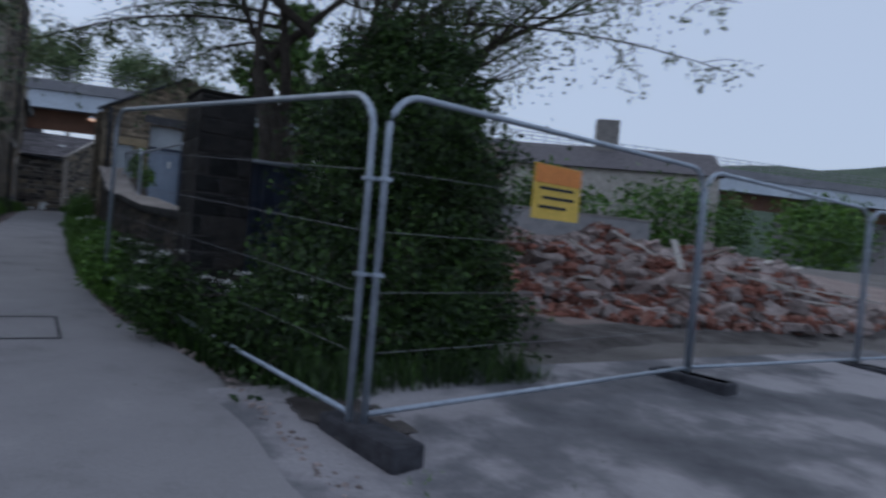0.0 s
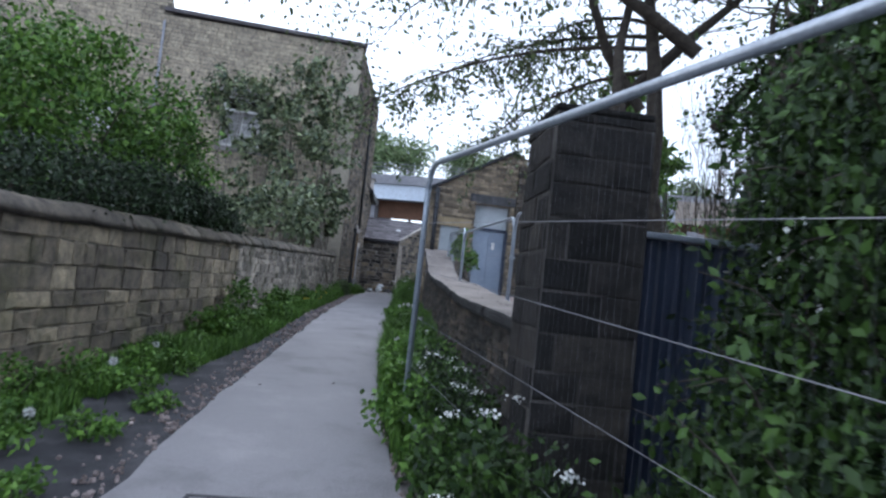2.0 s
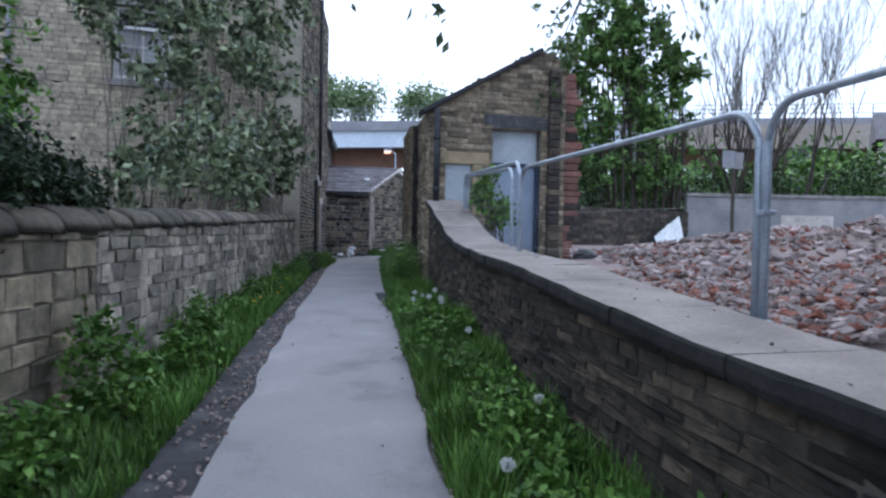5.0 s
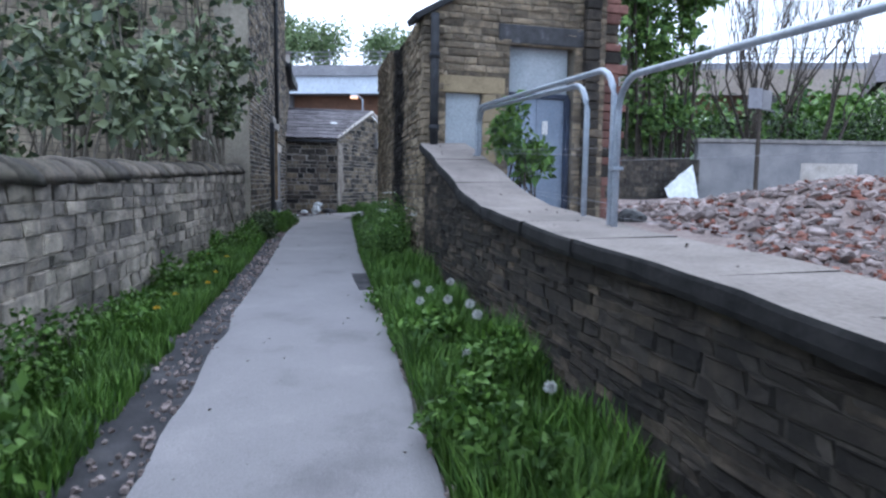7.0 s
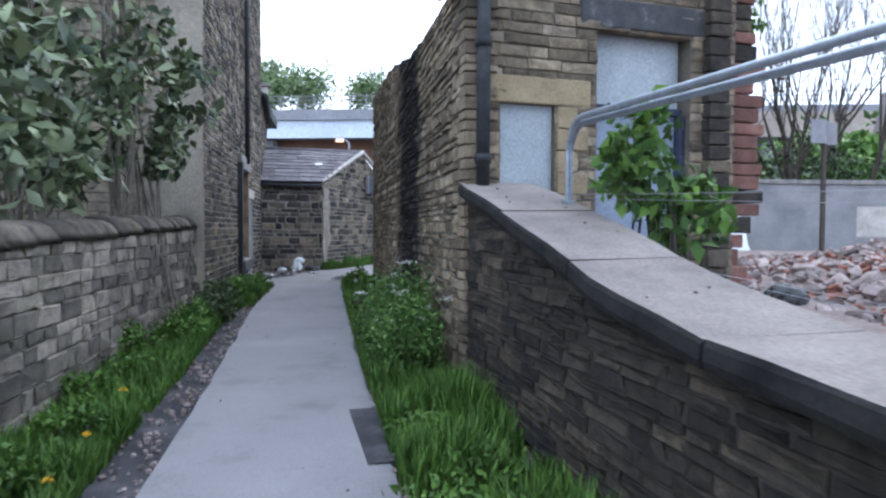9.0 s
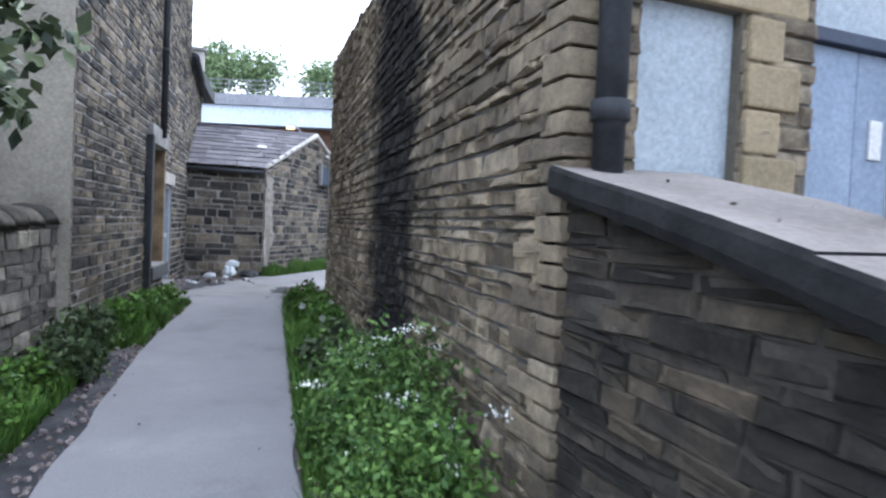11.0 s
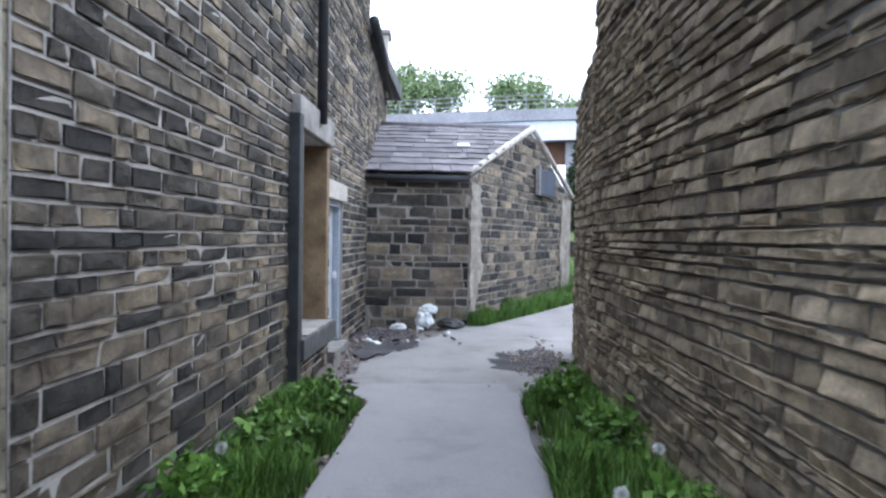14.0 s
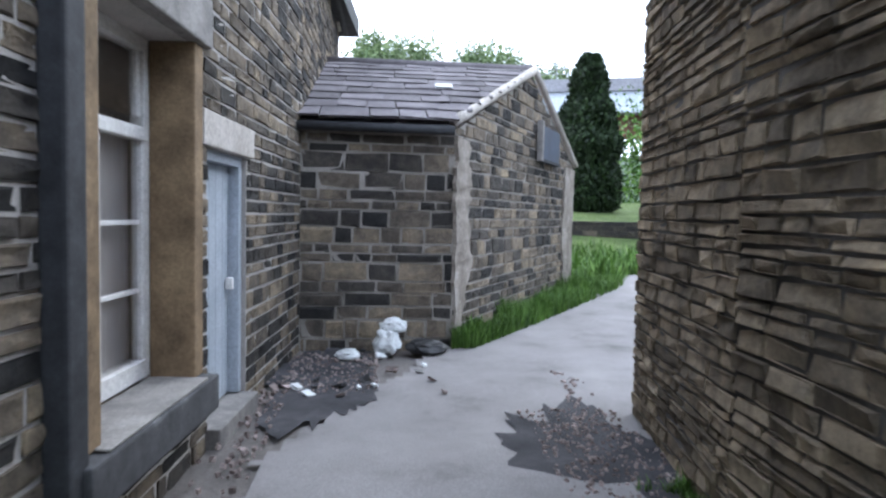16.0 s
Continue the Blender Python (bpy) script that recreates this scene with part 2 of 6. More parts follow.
def tube_data(path, radii, sides=8, caps=True):
    """Vertices and faces of a tube along a path, with a radius at each point."""
    path = [Vector(p) for p in path]
    verts, faces = [], []
    up = Vector((0, 0, 1))
    for i, p in enumerate(path):
        d = (path[min(i + 1, len(path) - 1)] - path[max(i - 1, 0)]).normalized()
        a = d.cross(up if abs(d.z) < 0.9 else Vector((1, 0, 0))).normalized()
        b = d.cross(a)
        for k in range(sides):
            q = 2 * math.pi * k / sides
            verts.append(p + (a * math.cos(q) + b * math.sin(q)) * radii[i])
    for i in range(len(path) - 1):
        for k in range(sides):
            faces.append((i * sides + k, i * sides + (k + 1) % sides, (i + 1) * sides + (k + 1) % sides, (i + 1) * sides + k))
    if caps:
        faces += [tuple(range(sides))[::-1], tuple(range((len(path) - 1) * sides, len(path) * sides))]
    return verts, faces


def tube(name, path, radius, material, parent=None, label="", sides=8):
    v, f = tube_data(path, [radius] * len(path) if isinstance(radius, (int, float)) else radius, sides)
    return put(name, mesh_of(name, v, f, material, True), parent, label)


def lerp(x, xs, ys):
    return float(np.interp(x, xs, ys))


GROUND_Y, GROUND_Z = (-400, -30, 0, 8, 16, 22, 26, 34, 60, 120, 900), (-2.0, -1.2, 0.02, 0.46, 0.81, 0.99, 1.06, 1.1, 1.6, 1.6, 1.6)


def lane_z(y):
    return lerp(y, GROUND_Y, GROUND_Z)


def rock_mesh(name, material, seed, rough=0.06):
    """A dressed stone one unit wide (x), proud along -y and one unit high, with worn edges."""
    rnd = random.Random(seed)
    bm = bmesh.new()
    bmesh.ops.create_cube(bm, size=1.0)
    edges = [e for e in bm.edges if all(v.co.y < 0 for v in e.verts)]
    bmesh.ops.bevel(bm, geom=edges, offset=0.085, segments=1, affect="EDGES")
    front = min(bm.faces, key=lambda f: f.calc_center_median().y)
    mid = bmesh.ops.poke(bm, faces=[front])["verts"][0]
    mid.co += Vector((rnd.uniform(-0.25, 0.25), -rnd.uniform(0.0, 0.03), rnd.uniform(-0.15, 0.2)))
    for v in bm.verts:
        v.co.x += rnd.uniform(-1, 1) * rough * 0.35
        v.co.z += rnd.uniform(-1, 1) * rough
        if v.co.y < 0:
            v.co.y += rnd.uniform(-1, 1) * rough * 2
    me = bpy.data.meshes.new(name)
    bm.to_mesh(me)
    bm.free()
    me.materials.append(material)
    return me


def masonry(name, label, p0, p1, zb, zt, thick, stone_mat, joint_mat, course=0.11, lengths=(0.16, 0.42), openings=(), proud=0.02,
            stretch=None, seed=1, limit=300, piece="stone", joint=0.012, wander=0.15, rough=0.06, category="wall", tilt=1.0):
    """A coursed stone wall from p0 to p1 (plan), whose face looks to the right of that way. zb, zt: foot and top by distance along it."""
    rnd = random.Random(seed)
    p0, p1 = Vector((*p0, 0)), Vector((*p1, 0))
    length, way = (p1 - p0).length, (p1 - p0).normalized()
    out = Vector((way.y, -way.x, 0))
    frame_m = Matrix(((way.x, -out.x, 0, p0.x), (way.y, -out.y, 0, p0.y), (0, 0, 1, 0), (0, 0, 0, 1)))
    cuts = sorted({0.0, length, *[min(max(s, 0), length) for o in openings for s in o[:2]], *np.arange(0.5, length, 0.5).tolist()})
    bm = bmesh.new()
    for a, b in zip(cuts, cuts[1:]):
        if b - a < 1e-4:
            continue
        mid, spans = (a + b) / 2, [[None, None]]
        for o in sorted((o for o in openings if o[0] < mid < o[1]), key=lambda o: o[2]):
            spans[-1][1] = o[2]
            spans.append([o[3], None])
        for lo, hi in spans:
            zs = [lo if lo is not None else zb(s) for s in (a, b)] + [hi if hi is not None else zt(s) for s in (b, a)]
            if zs[3] <= zs[0]:
                continue
            vs = [bm.verts.new(frame_m @ Vector((s, d, z))) for d in (0.0, thick) for s, z in zip((a, b, b, a), zs)]
            for f in ((0, 1, 2, 3), (7, 6, 5, 4), (0, 4, 5, 1), (1, 5, 6, 2), (2, 6, 7, 3), (3, 7, 4, 0)):
                bm.faces.new([vs[i] for i in f])
    wall = part(name, bm, joint_mat)
    tag_structure(wall, label, category)
    protos = [rock_mesh(piece, stone_mat, seed * 10 + k, rough) for k in range(6)]
    pv = [np.array([v.co[:] for v in me.vertices]) for me in protos]
    pf = [[tuple(p.vertices) for p in me.polygons] for me in protos]
    spots = []
    z, top = min(zb(0), zb(length)), max(zt(s) for s in cuts)
    while z < top:
        h = course * rnd.uniform(1 - wander, 1 + wander)
        s = -rnd.uniform(0, lengths[0])
        while s < length:
            w = rnd.uniform(*lengths)
            for a, b in ((max(s, 0), min(s + w, length)),):
                zc = z + h / 2
                for o in openings:
                    if o[2] - h * 0.3 < zc < o[3] + h * 0.3 and b > o[0] and a < o[1]:
                        if a < o[0]:
                            b = min(b, o[0])
                        elif b > o[1]:
                            a = max(a, o[1])
                        else:
                            b = a
                m = (a + b) / 2
                hi, lo = min(z + h, zt(m)), max(z, zb(m) - 0.05)
                if b - a > 0.05 and hi - lo > 0.03:
                    spots.append((a, b, lo, hi))
            s += w
        z += h
    near = sorted(range(len(spots)), key=lambda i: abs((spots[i][0] + spots[i][1]) / 2 - (stretch if stretch is not None else length / 2)) + 0.8 * abs((spots[i][2] + spots[i][3]) / 2 - 2.0))
    chosen = set(near[:limit])
    verts, faces = [], []
    for i, (a, b, lo, hi) in enumerate(spots):
        k = rnd.randrange(6)
        d = proud * rnd.uniform(0.4, 1.3)
        m = frame_m @ Matrix.Translation(((a + b) / 2, 0.03 - d / 2, (lo + hi) / 2)) @ Euler((rnd.gauss(0, 0.02) * tilt, rnd.gauss(0, 0.012) * tilt, rnd.gauss(0, 0.01) * tilt)).to_matrix().to_4x4() \
            @ Matrix.Diagonal((b - a - joint, d + 0.06, hi - lo - joint, 1))
        if i in chosen:
            put(piece, protos[k], wall, m=m)
        else:
            base, mm = len(verts), np.array(m)
            verts += (pv[k] @ mm[:3, :3].T + mm[:3, 3]).tolist()
            faces += [tuple(base + j for j in f) for f in pf[k]]
    if verts:
        rest = put(piece + "work", mesh_of(piece + "work", verts, faces, stone_mat), wall)
        rest["kind"] = "stuff"
    return wall


def const(v):
    return lambda s: v


# ---- ground ----
def site_z(x, y):
    """The cleared site behind the low wall stands higher than the lane."""
    up = lerp(y, (3, 8, 11, 14, 18, 20, 40), (0.05, 0.1, 0.12, 0.3, 0.55, 0.6, 0.4))
    return lane_z(y) + up * lerp(x, (1.9, 2.3, 60, 90), (0, 1, 1, 0))


def garden_z(x, y):
    return lane_z(y) + (lerp(y, (3, 8, 60, 70), (0.0, 0.7, 0.7, 0)) if y > 2 else 0) * lerp(-x, (1.9, 2.3, 40, 60), (0, 1, 1, 0))


xs = sorted({*np.arange(-4, 12.01, 0.25).tolist(), *np.arange(12, 60, 3).tolist(), *np.arange(-40, -4, 3).tolist(), 90, 200, 600, 1500, -70, -200, -600, -1500})
ys = sorted({*np.arange(-4, 42, 0.5).tolist(), *np.arange(42, 130, 6).tolist(), -10, -30, -100, -400, -1500, 200, 500, 1500})
gv, gf = [], []
for y in ys:
    for x in xs:
        gv.append((x, y, (site_z(x, y) if x > 1.9 and y < 20.2 else garden_z(x, y) if x < -1.9 and y < 25 else lane_z(y)) - 0.03 + 0.012 * noise.noise((x * 2, y * 2, 0))))
for j in range(len(ys) - 1):
    for i in range(len(xs) - 1):
        gf.append((j * len(xs) + i, j * len(xs) + i + 1, (j + 1) * len(xs) + i + 1, (j + 1) * len(xs) + i))
tag_structure(put("ground", mesh_of("ground", gv, gf, M_GROUND, True)), "bare brown earth and worn ground around the lane", "ground")

LANE_Y = (-30, 0, 5, 7, 9, 12, 15, 18, 21, 25, 28, 28.4, 31)
LANE_L = (-1.1, -1.1, -0.8, -0.68, -0.64, -0.53, -0.42, -0.29, -0.1, 0.05, 0.35, 0.12, 0.1)
LANE_R = (1.4, 1.4, 1.28, 0.82, 0.7, 0.72, 0.86, 0.98, 1.12, 1.38, 1.6, 1.7, 2.3)
lv, lf = [], []
for i, y in enumerate(np.arange(-6, 28.61, 0.2).tolist()):
    a, b = lerp(y, LANE_Y, LANE_L), lerp(y, LANE_Y, LANE_R)
    a, b = a + 0.05 * noise.noise((0, y * 1.5, 3)), b + 0.05 * noise.noise((5, y * 1.5, 3))
    for k in range(7):
        f = k / 6
        lv.append((a + (b - a) * f, y, lane_z(y) + (0.004 if k in (0, 6) else 0.012 + 0.006 * math.sin(f * math.pi))))
    if i:
        for k in range(6):
            q = (i - 1) * 7 + k
            lf.append((q, q + 1, q + 8, q + 7))
tag_structure(put("lane", mesh_of("lane", lv, lf, M_LANE, True)), "pale grey worn asphalt footpath", "footpath")

# ---- walls and buildings ----
LEFT_A, LEFT_B, LEFT_C = (-2.25, 4.2), (-1.56, 13.6), (-0.72, 24.75)
masonry("wall_1", "old garden wall of large buff gritstone blocks", LEFT_A, LEFT_B, lambda s: lane_z(4.2 + s) - 0.1, lambda s: lerp(s, (0, 9.4), (1.72, 1.93)), 0.35,
        M_WALL_L, M_MIDJOINT, 0.17, (0.16, 0.55), stretch=4.5, seed=3, proud=0.022, wander=0.3, rough=0.06, joint=0.014)
masonry("wall_2", "old garden wall of coursed gritstone, mossy in patches", LEFT_B, LEFT_C, lambda s: lane_z(13.6 + s) - 0.1, lambda s: lerp(s, (0, 11.2), (1.93, 2.2)), 0.35,
        M_WALL_PALE, M_MIDJOINT, 0.115, (0.16, 0.4), stretch=5, seed=4, proud=0.02, wander=0.3, rough=0.07)
HC = (-0.6, 24.8)
HE = (-0.02, 32.55)
WIN, DOOR = (3.62, 4.68, 1.55, 3.35), (4.98, 5.8, 1.14, 2.83)
masonry("wall_3", "sooty coursed stone house wall with pale mortar joints", HC, HE, lambda s: 0.9, const(9.2), 0.5, M_HOUSE, M_MORTAR, 0.108, (0.12, 0.44),
        openings=(WIN, DOOR), stretch=3.0, seed=5, proud=0.012, joint=0.02, rough=0.06, tilt=0.35, wander=0.28)
masonry("wall_4", "buff stone end wall of the house", (-13.0, 23.4), HC, const(0.8), lambda s: lerp(s, (0, 6.2, 6.25, 13), (11.4, 11.4, 9.15, 9.2)), 0.5, M_SOUTH, M_MIDJOINT, 0.125, (0.18, 0.5),
        openings=((8.3, 9.55, 5.3, 6.95), (4.2, 5.2, 5.3, 6.2)), stretch=10, seed=6, proud=0.008, joint=0.009, rough=0.03, tilt=0.2)
masonry("wall_5", "tall mill wall of thin coursed stone with a black soot stain", (2.32, 28.5), (1.836, 20.1), const(0.8), lambda s: lerp(s, (0, 2.3, 3.5, 5.5, 8.5), (4.88, 4.75, 4.66, 4.3, 4.2)), 0.45,
        M_TALL, M_TALLJOINT, 0.086, (0.12, 0.4), stretch=5.0, seed=7, proud=0.02, wander=0.4, rough=0.085, joint=0.015, tilt=0.6)
masonry("wall_6", "lower end of the mill wall, coursed stone", (2.6, 30.3), (2.32, 28.5), const(0.8), lambda s: lerp(s, (0, 1.2, 1.8), (3.95, 4.1, 4.2)), 0.45,
        M_TALL, M_TALLJOINT, 0.078, (0.12, 0.42), stretch=0.9, seed=8, proud=0.014, wander=0.4, rough=0.08, joint=0.015)
masonry("wall_7", "stone gable of a half demolished building", (1.88, 20.003), (4.4, 20.15), const(1.0), lambda s: lerp(s, (0, 2.15, 2.35, 2.57), (4.2, 5.42, 5.2, 4.9)), 0.4,
        M_TALL, M_MIDJOINT, 0.085, (0.16, 0.42), openings=((0.25, 0.73, 2.3, 3.2), (1.12, 2.05, 1.5, 3.87)), seed=9, proud=0.02)
LOW_TOP = ((0, 2.8, 3.8, 4.4, 5.3, 6.75, 8.0, 9.0, 9.7, 10.5, 11.1, 12.3, 12.8), (1.36, 1.41, 1.43, 1.47, 1.52, 1.615, 1.65, 1.71, 1.75, 1.89, 2.06, 2.35, 2.45))
masonry("wall_8", "low retaining wall of dark coursed stone", (1.86, 20.0), (1.55, 7.2), lambda s: lane_z(20 - s) - 0.15, lambda s: lerp(12.8 - s, *LOW_TOP), 0.4,
        M_LOW, M_LOWJOINT, 0.062, (0.12, 0.46), stretch=4, seed=10, proud=0.011, wander=0.45, rough=0.1, joint=0.006)
masonry("wall_9", "shed wall of dark coursed stone with patchy pointing", (-0.02, 32.45), (1.53, 32.52), const(0.9), const(3.3), 0.35, M_HOUSE, M_SHEDJOINT, 0.14, (0.14, 0.48), seed=11, proud=0.015, joint=0.02, rough=0.08, tilt=0.4, wander=0.4)
SHED_N, SHED_F = (1.53, 32.52), (4.2, 37.4)
masonry("wall_10", "gable wall of the stone shed", SHED_N, SHED_F, const(0.9), lambda s: lerp(s, (0, 2.78, 5.56), (3.32, 4.42, 3.32)), 0.35, M_HOUSE, M_SHEDJOINT, 0.13, (0.14, 0.48), seed=12, proud=0.015, joint=0.02, rough=0.08, tilt=0.4, wander=0.4)

# ---- more materials ----
M_TAN = surface("ochre_stone", [(0.3, (0.13, 0.095, 0.06)), (0.5, (0.22, 0.155, 0.095)), (0.7, (0.33, 0.24, 0.145))], 4, 50, 0.85, 0.4, 0.006)
M_GREYSTONE = surface("dressed_grey_stone", [(0.3, (0.16, 0.15, 0.145)), (0.7, (0.33, 0.31, 0.29))], 4, 50, 0.9, 0.4, 0.008, vary=0.1)
M_BUFFBLOCK = surface("buff_dressed_stone", [(0.3, (0.25, 0.20, 0.125)), (0.7, (0.38, 0.30, 0.19))], 4, 50, 0.9, 0.4, 0.006, vary=0.1)
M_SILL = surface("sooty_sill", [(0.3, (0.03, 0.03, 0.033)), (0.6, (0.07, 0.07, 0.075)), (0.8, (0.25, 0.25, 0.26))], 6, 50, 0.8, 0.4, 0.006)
M_WHITE = surface("weathered_white_paint", [(0.3, (0.62, 0.60, 0.58)), (0.7, (0.80, 0.79, 0.77))], 7, 50, 0.6, 0.2, 0.003)
M_GREYDOOR = surface("grey_blue_paint", [(0.3, (0.34, 0.38, 0.43)), (0.7, (0.45, 0.49, 0.54))], 4, 60, 0.5, 0.1, 0.002, vary=0.05)
M_BOARD = surface("pale_boarding", [(0.3, (0.34, 0.385, 0.42)), (0.7, (0.46, 0.50, 0.53))], 2, 40, 0.7, 0.2, 0.004, vary=0.08)
M_BLUEDOOR = surface("faded_blue_paint", [(0.3, (0.19, 0.24, 0.32)), (0.7, (0.29, 0.345, 0.43))], 2, 40, 0.65, 0.2, 0.004, vary=0.08)
M_NAVY = surface("navy_steel", [(0.3, (0.012, 0.020, 0.045)), (0.7, (0.03, 0.045, 0.085))], 3, 60, 0.55, 0.2, 0.003)
M_IRON = surface("black_iron", [(0.3, (0.012, 0.013, 0.016)), (0.7, (0.04, 0.042, 0.048))], 8, 60, 0.8, 0.3, 0.003)
M_RENDER = surface("whitish_render", [(0.3, (0.38, 0.34, 0.30)), (0.7, (0.58, 0.54, 0.50))], 3, 30, 0.95, 0.8, 0.012)
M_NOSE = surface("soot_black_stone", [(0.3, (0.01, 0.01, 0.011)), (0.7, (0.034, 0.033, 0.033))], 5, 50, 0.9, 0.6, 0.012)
M_PATCH = surface("tan_render", [(0.3, (0.17, 0.145, 0.12)), (0.55, (0.29, 0.255, 0.22)), (0.75, (0.42, 0.385, 0.345))], 5, 30, 0.95, 0.8, 0.012)
M_BUFFRENDER = surface("stained_buff_render", [(0.3, (0.16, 0.147, 0.13)), (0.45, (0.37, 0.33, 0.27)), (0.7, (0.5, 0.445, 0.36))], 1.1, 30, 0.95, 0.5, 0.008)
M_BEIGE = surface("dull_beige_cladding", [(0.3, (0.27, 0.225, 0.19)), (0.7, (0.38, 0.325, 0.275))], 0.2, 4, 0.8, 0.2, 0.02)
M_CONC = surface("grey_concrete", [(0.3, (0.20, 0.20, 0.21)), (0.7, (0.32, 0.31, 0.31))], 1.2, 40, 0.95, 0.4, 0.01)
M_BRICK = surface("broken_brick", [(0.25, (0.1, 0.04, 0.03)), (0.5, (0.22, 0.09, 0.065)), (0.8, (0.33, 0.22, 0.18))], 5, 50, 0.95, 0.5, 0.01, vary=0.45)
M_RUBBLE = surface("rubble_stone", [(0.3, (0.16, 0.125, 0.115)), (0.7, (0.39, 0.325, 0.305))], 5, 50, 0.95, 0.5, 0.01, vary=0.4)
M_DIRT = surface("pinkish_rubble_dust", [(0.3, (0.20, 0.15, 0.135)), (0.7, (0.34, 0.275, 0.25))], 2.5, 30, 0.95, 0.8, 0.03)
M_SOIL = surface("dark_site_soil", [(0.3, (0.05, 0.043, 0.04)), (0.5, (0.1, 0.088, 0.083)), (0.75, (0.19, 0.17, 0.165))], 2.2, 40, 0.95, 0.8, 0.03)
M_REDBRICK = surface("red_brick", [(0.3, (0.15, 0.075, 0.062)), (0.7, (0.26, 0.135, 0.11))], 6, 50, 0.9, 0.4, 0.008, vary=0.3)
M_PLASTIC = surface("black_plastic", [(0.3, (0.012, 0.012, 0.013)), (0.7, (0.035, 0.035, 0.037))], 10, 60, 0.5, 0.3, 0.004)
M_RUBBERBLOCK = surface("dark_rubber_block", [(0.3, (0.03, 0.03, 0.035)), (0.7, (0.075, 0.075, 0.085))], 10, 60, 0.85, 0.4, 0.006)
M_WHITEBAG = surface("white_plastic_sheet", [(0.3, (0.60, 0.62, 0.62)), (0.7, (0.80, 0.82, 0.82))], 9, 50, 0.4, 0.3, 0.01)
M_ORANGE = surface("orange_sign", [(0.3, (0.62, 0.20, 0.03)), (0.7, (0.75, 0.27, 0.05))], 9, 60, 0.5)
M_YELLOW = surface("yellow_sign", [(0.3, (0.62, 0.42, 0.05)), (0.7, (0.75, 0.52, 0.09))], 9, 60, 0.5)
M_STEELBEAM = surface("pale_blue_girder", [(0.3, (0.50, 0.56, 0.64)), (0.7, (0.62, 0.68, 0.76))], 0.2, 4, 0.6, 0.1, 0.01)
M_BROWN = surface("rust_brown_girder", [(0.3, (0.10, 0.055, 0.035)), (0.7, (0.20, 0.10, 0.06))], 0.3, 4, 0.8, 0.2, 0.02)
M_PARAPET = surface("grey_parapet", [(0.3, (0.22, 0.22, 0.24)), (0.7, (0.30, 0.30, 0.32))], 0.3, 4, 0.9, 0.2, 0.02)
M_HILL = surface("wooded_hill", [(0.3, (0.06, 0.085, 0.06)), (0.7, (0.11, 0.14, 0.10))], 0.03, 0.4, 1.0, 1.0, 1.0)
M_CURTAIN = surface("net_curtain", [(0.3, (0.55, 0.53, 0.54)), (0.7, (0.74, 0.72, 0.72))], 4, 30, 0.95, 0.3, 0.01, stretch=(1, 14, 0.3))
M_ROOM = surface("dim_room_wall", [(0.3, (0.05, 0.045, 0.04)), (0.7, (0.09, 0.08, 0.07))], 2, 30, 0.95)
M_SEED = surface("seed_head_down", [(0.3, (0.62, 0.62, 0.60)), (0.7, (0.8, 0.8, 0.78))], 60, 200, 0.95)
M_YFLOWER = surface("dandelion_yellow", [(0.3, (0.7, 0.45, 0.02)), (0.7, (0.8, 0.55, 0.04))], 60, 200, 0.8)
glass, gn, gl, gb = mat("window_glass", 0.05)
gb.inputs["Transmission Weight"].default_value, gb.inputs["IOR"].default_value = 1.0, 1.45
lampm, ln, ll, lb = mat("sodium_lamp", 0.5)
lb.inputs["Emission Color"].default_value, lb.inputs["Emission Strength"].default_value = (1.0, 0.36, 0.03, 1), 0.8


# ---- copings ----
def along(p0, p1, s):
    p0, p1 = Vector((*p0, 0)), Vector((*p1, 0))
    return p0 + (p1 - p0).normalized() * s


def frame_at(p0, p1, s, z):
    """x along the wall, y away from its face (to the left of the way), z up."""
    w = (Vector((*p1, 0)) - Vector((*p0, 0))).normalized()
    c = along(p0, p1, s)
    return Matrix(((w.x, -w.y, 0, c.x), (w.y, w.x, 0, c.y), (0, 0, 1, z), (0, 0, 0, 1)))


def rounded_coping(parent, p0, p1, ztop, seed, wide=0.42, high=0.2, step=(0.22, 0.4), joint=0.012):
    """Half-round stones set side by side on a wall's top."""
    rnd = random.Random(seed)
    length = (Vector(p1) - Vector(p0)).length
    protos = []
    for k in range(4):
        v, f = [], []
        for i, x in enumerate((-0.5, -0.42, 0.42, 0.5)):
            for j in range(9):
                q = math.pi * j / 8
                r = (0.9 if i in (0, 3) else 1.0) * (1 + rnd.uniform(-0.05, 0.05))
                v.append((x, -math.cos(q) * 0.5 * r, math.sin(q) * r))
        for i in range(3):
            for j in range(8):
                f.append((i * 9 + j, i * 9 + j + 1, (i + 1) * 9 + j + 1, (i + 1) * 9 + j))
        f += [tuple(range(9))[::-1], tuple(range(27, 36)), (0, 9, 18, 27, 35, 26, 17, 8)]
        protos.append(mesh_of("coping_stone", v, f, M_WALLCOPE, True))
    s = 0.0
    while s < length:
        w = min(rnd.uniform(*step), length - s + 0.02)
        if w > 0.06:
            m = frame_at(p0, p1, s + w / 2, ztop(s + w / 2)) @ Matrix.Translation((0, 0.17, 0)) @ pose(0, 0, 0, rnd.gauss(0, 1.5), rnd.gauss(0, 1.2), rnd.gauss(0, 1)) @ Matrix.Diagonal((w - joint, wide * rnd.uniform(0.95, 1.05), high * rnd.uniform(0.92, 1.08), 1))
            put("coping_stone", rnd.choice(protos), parent, m=m)
        s += w


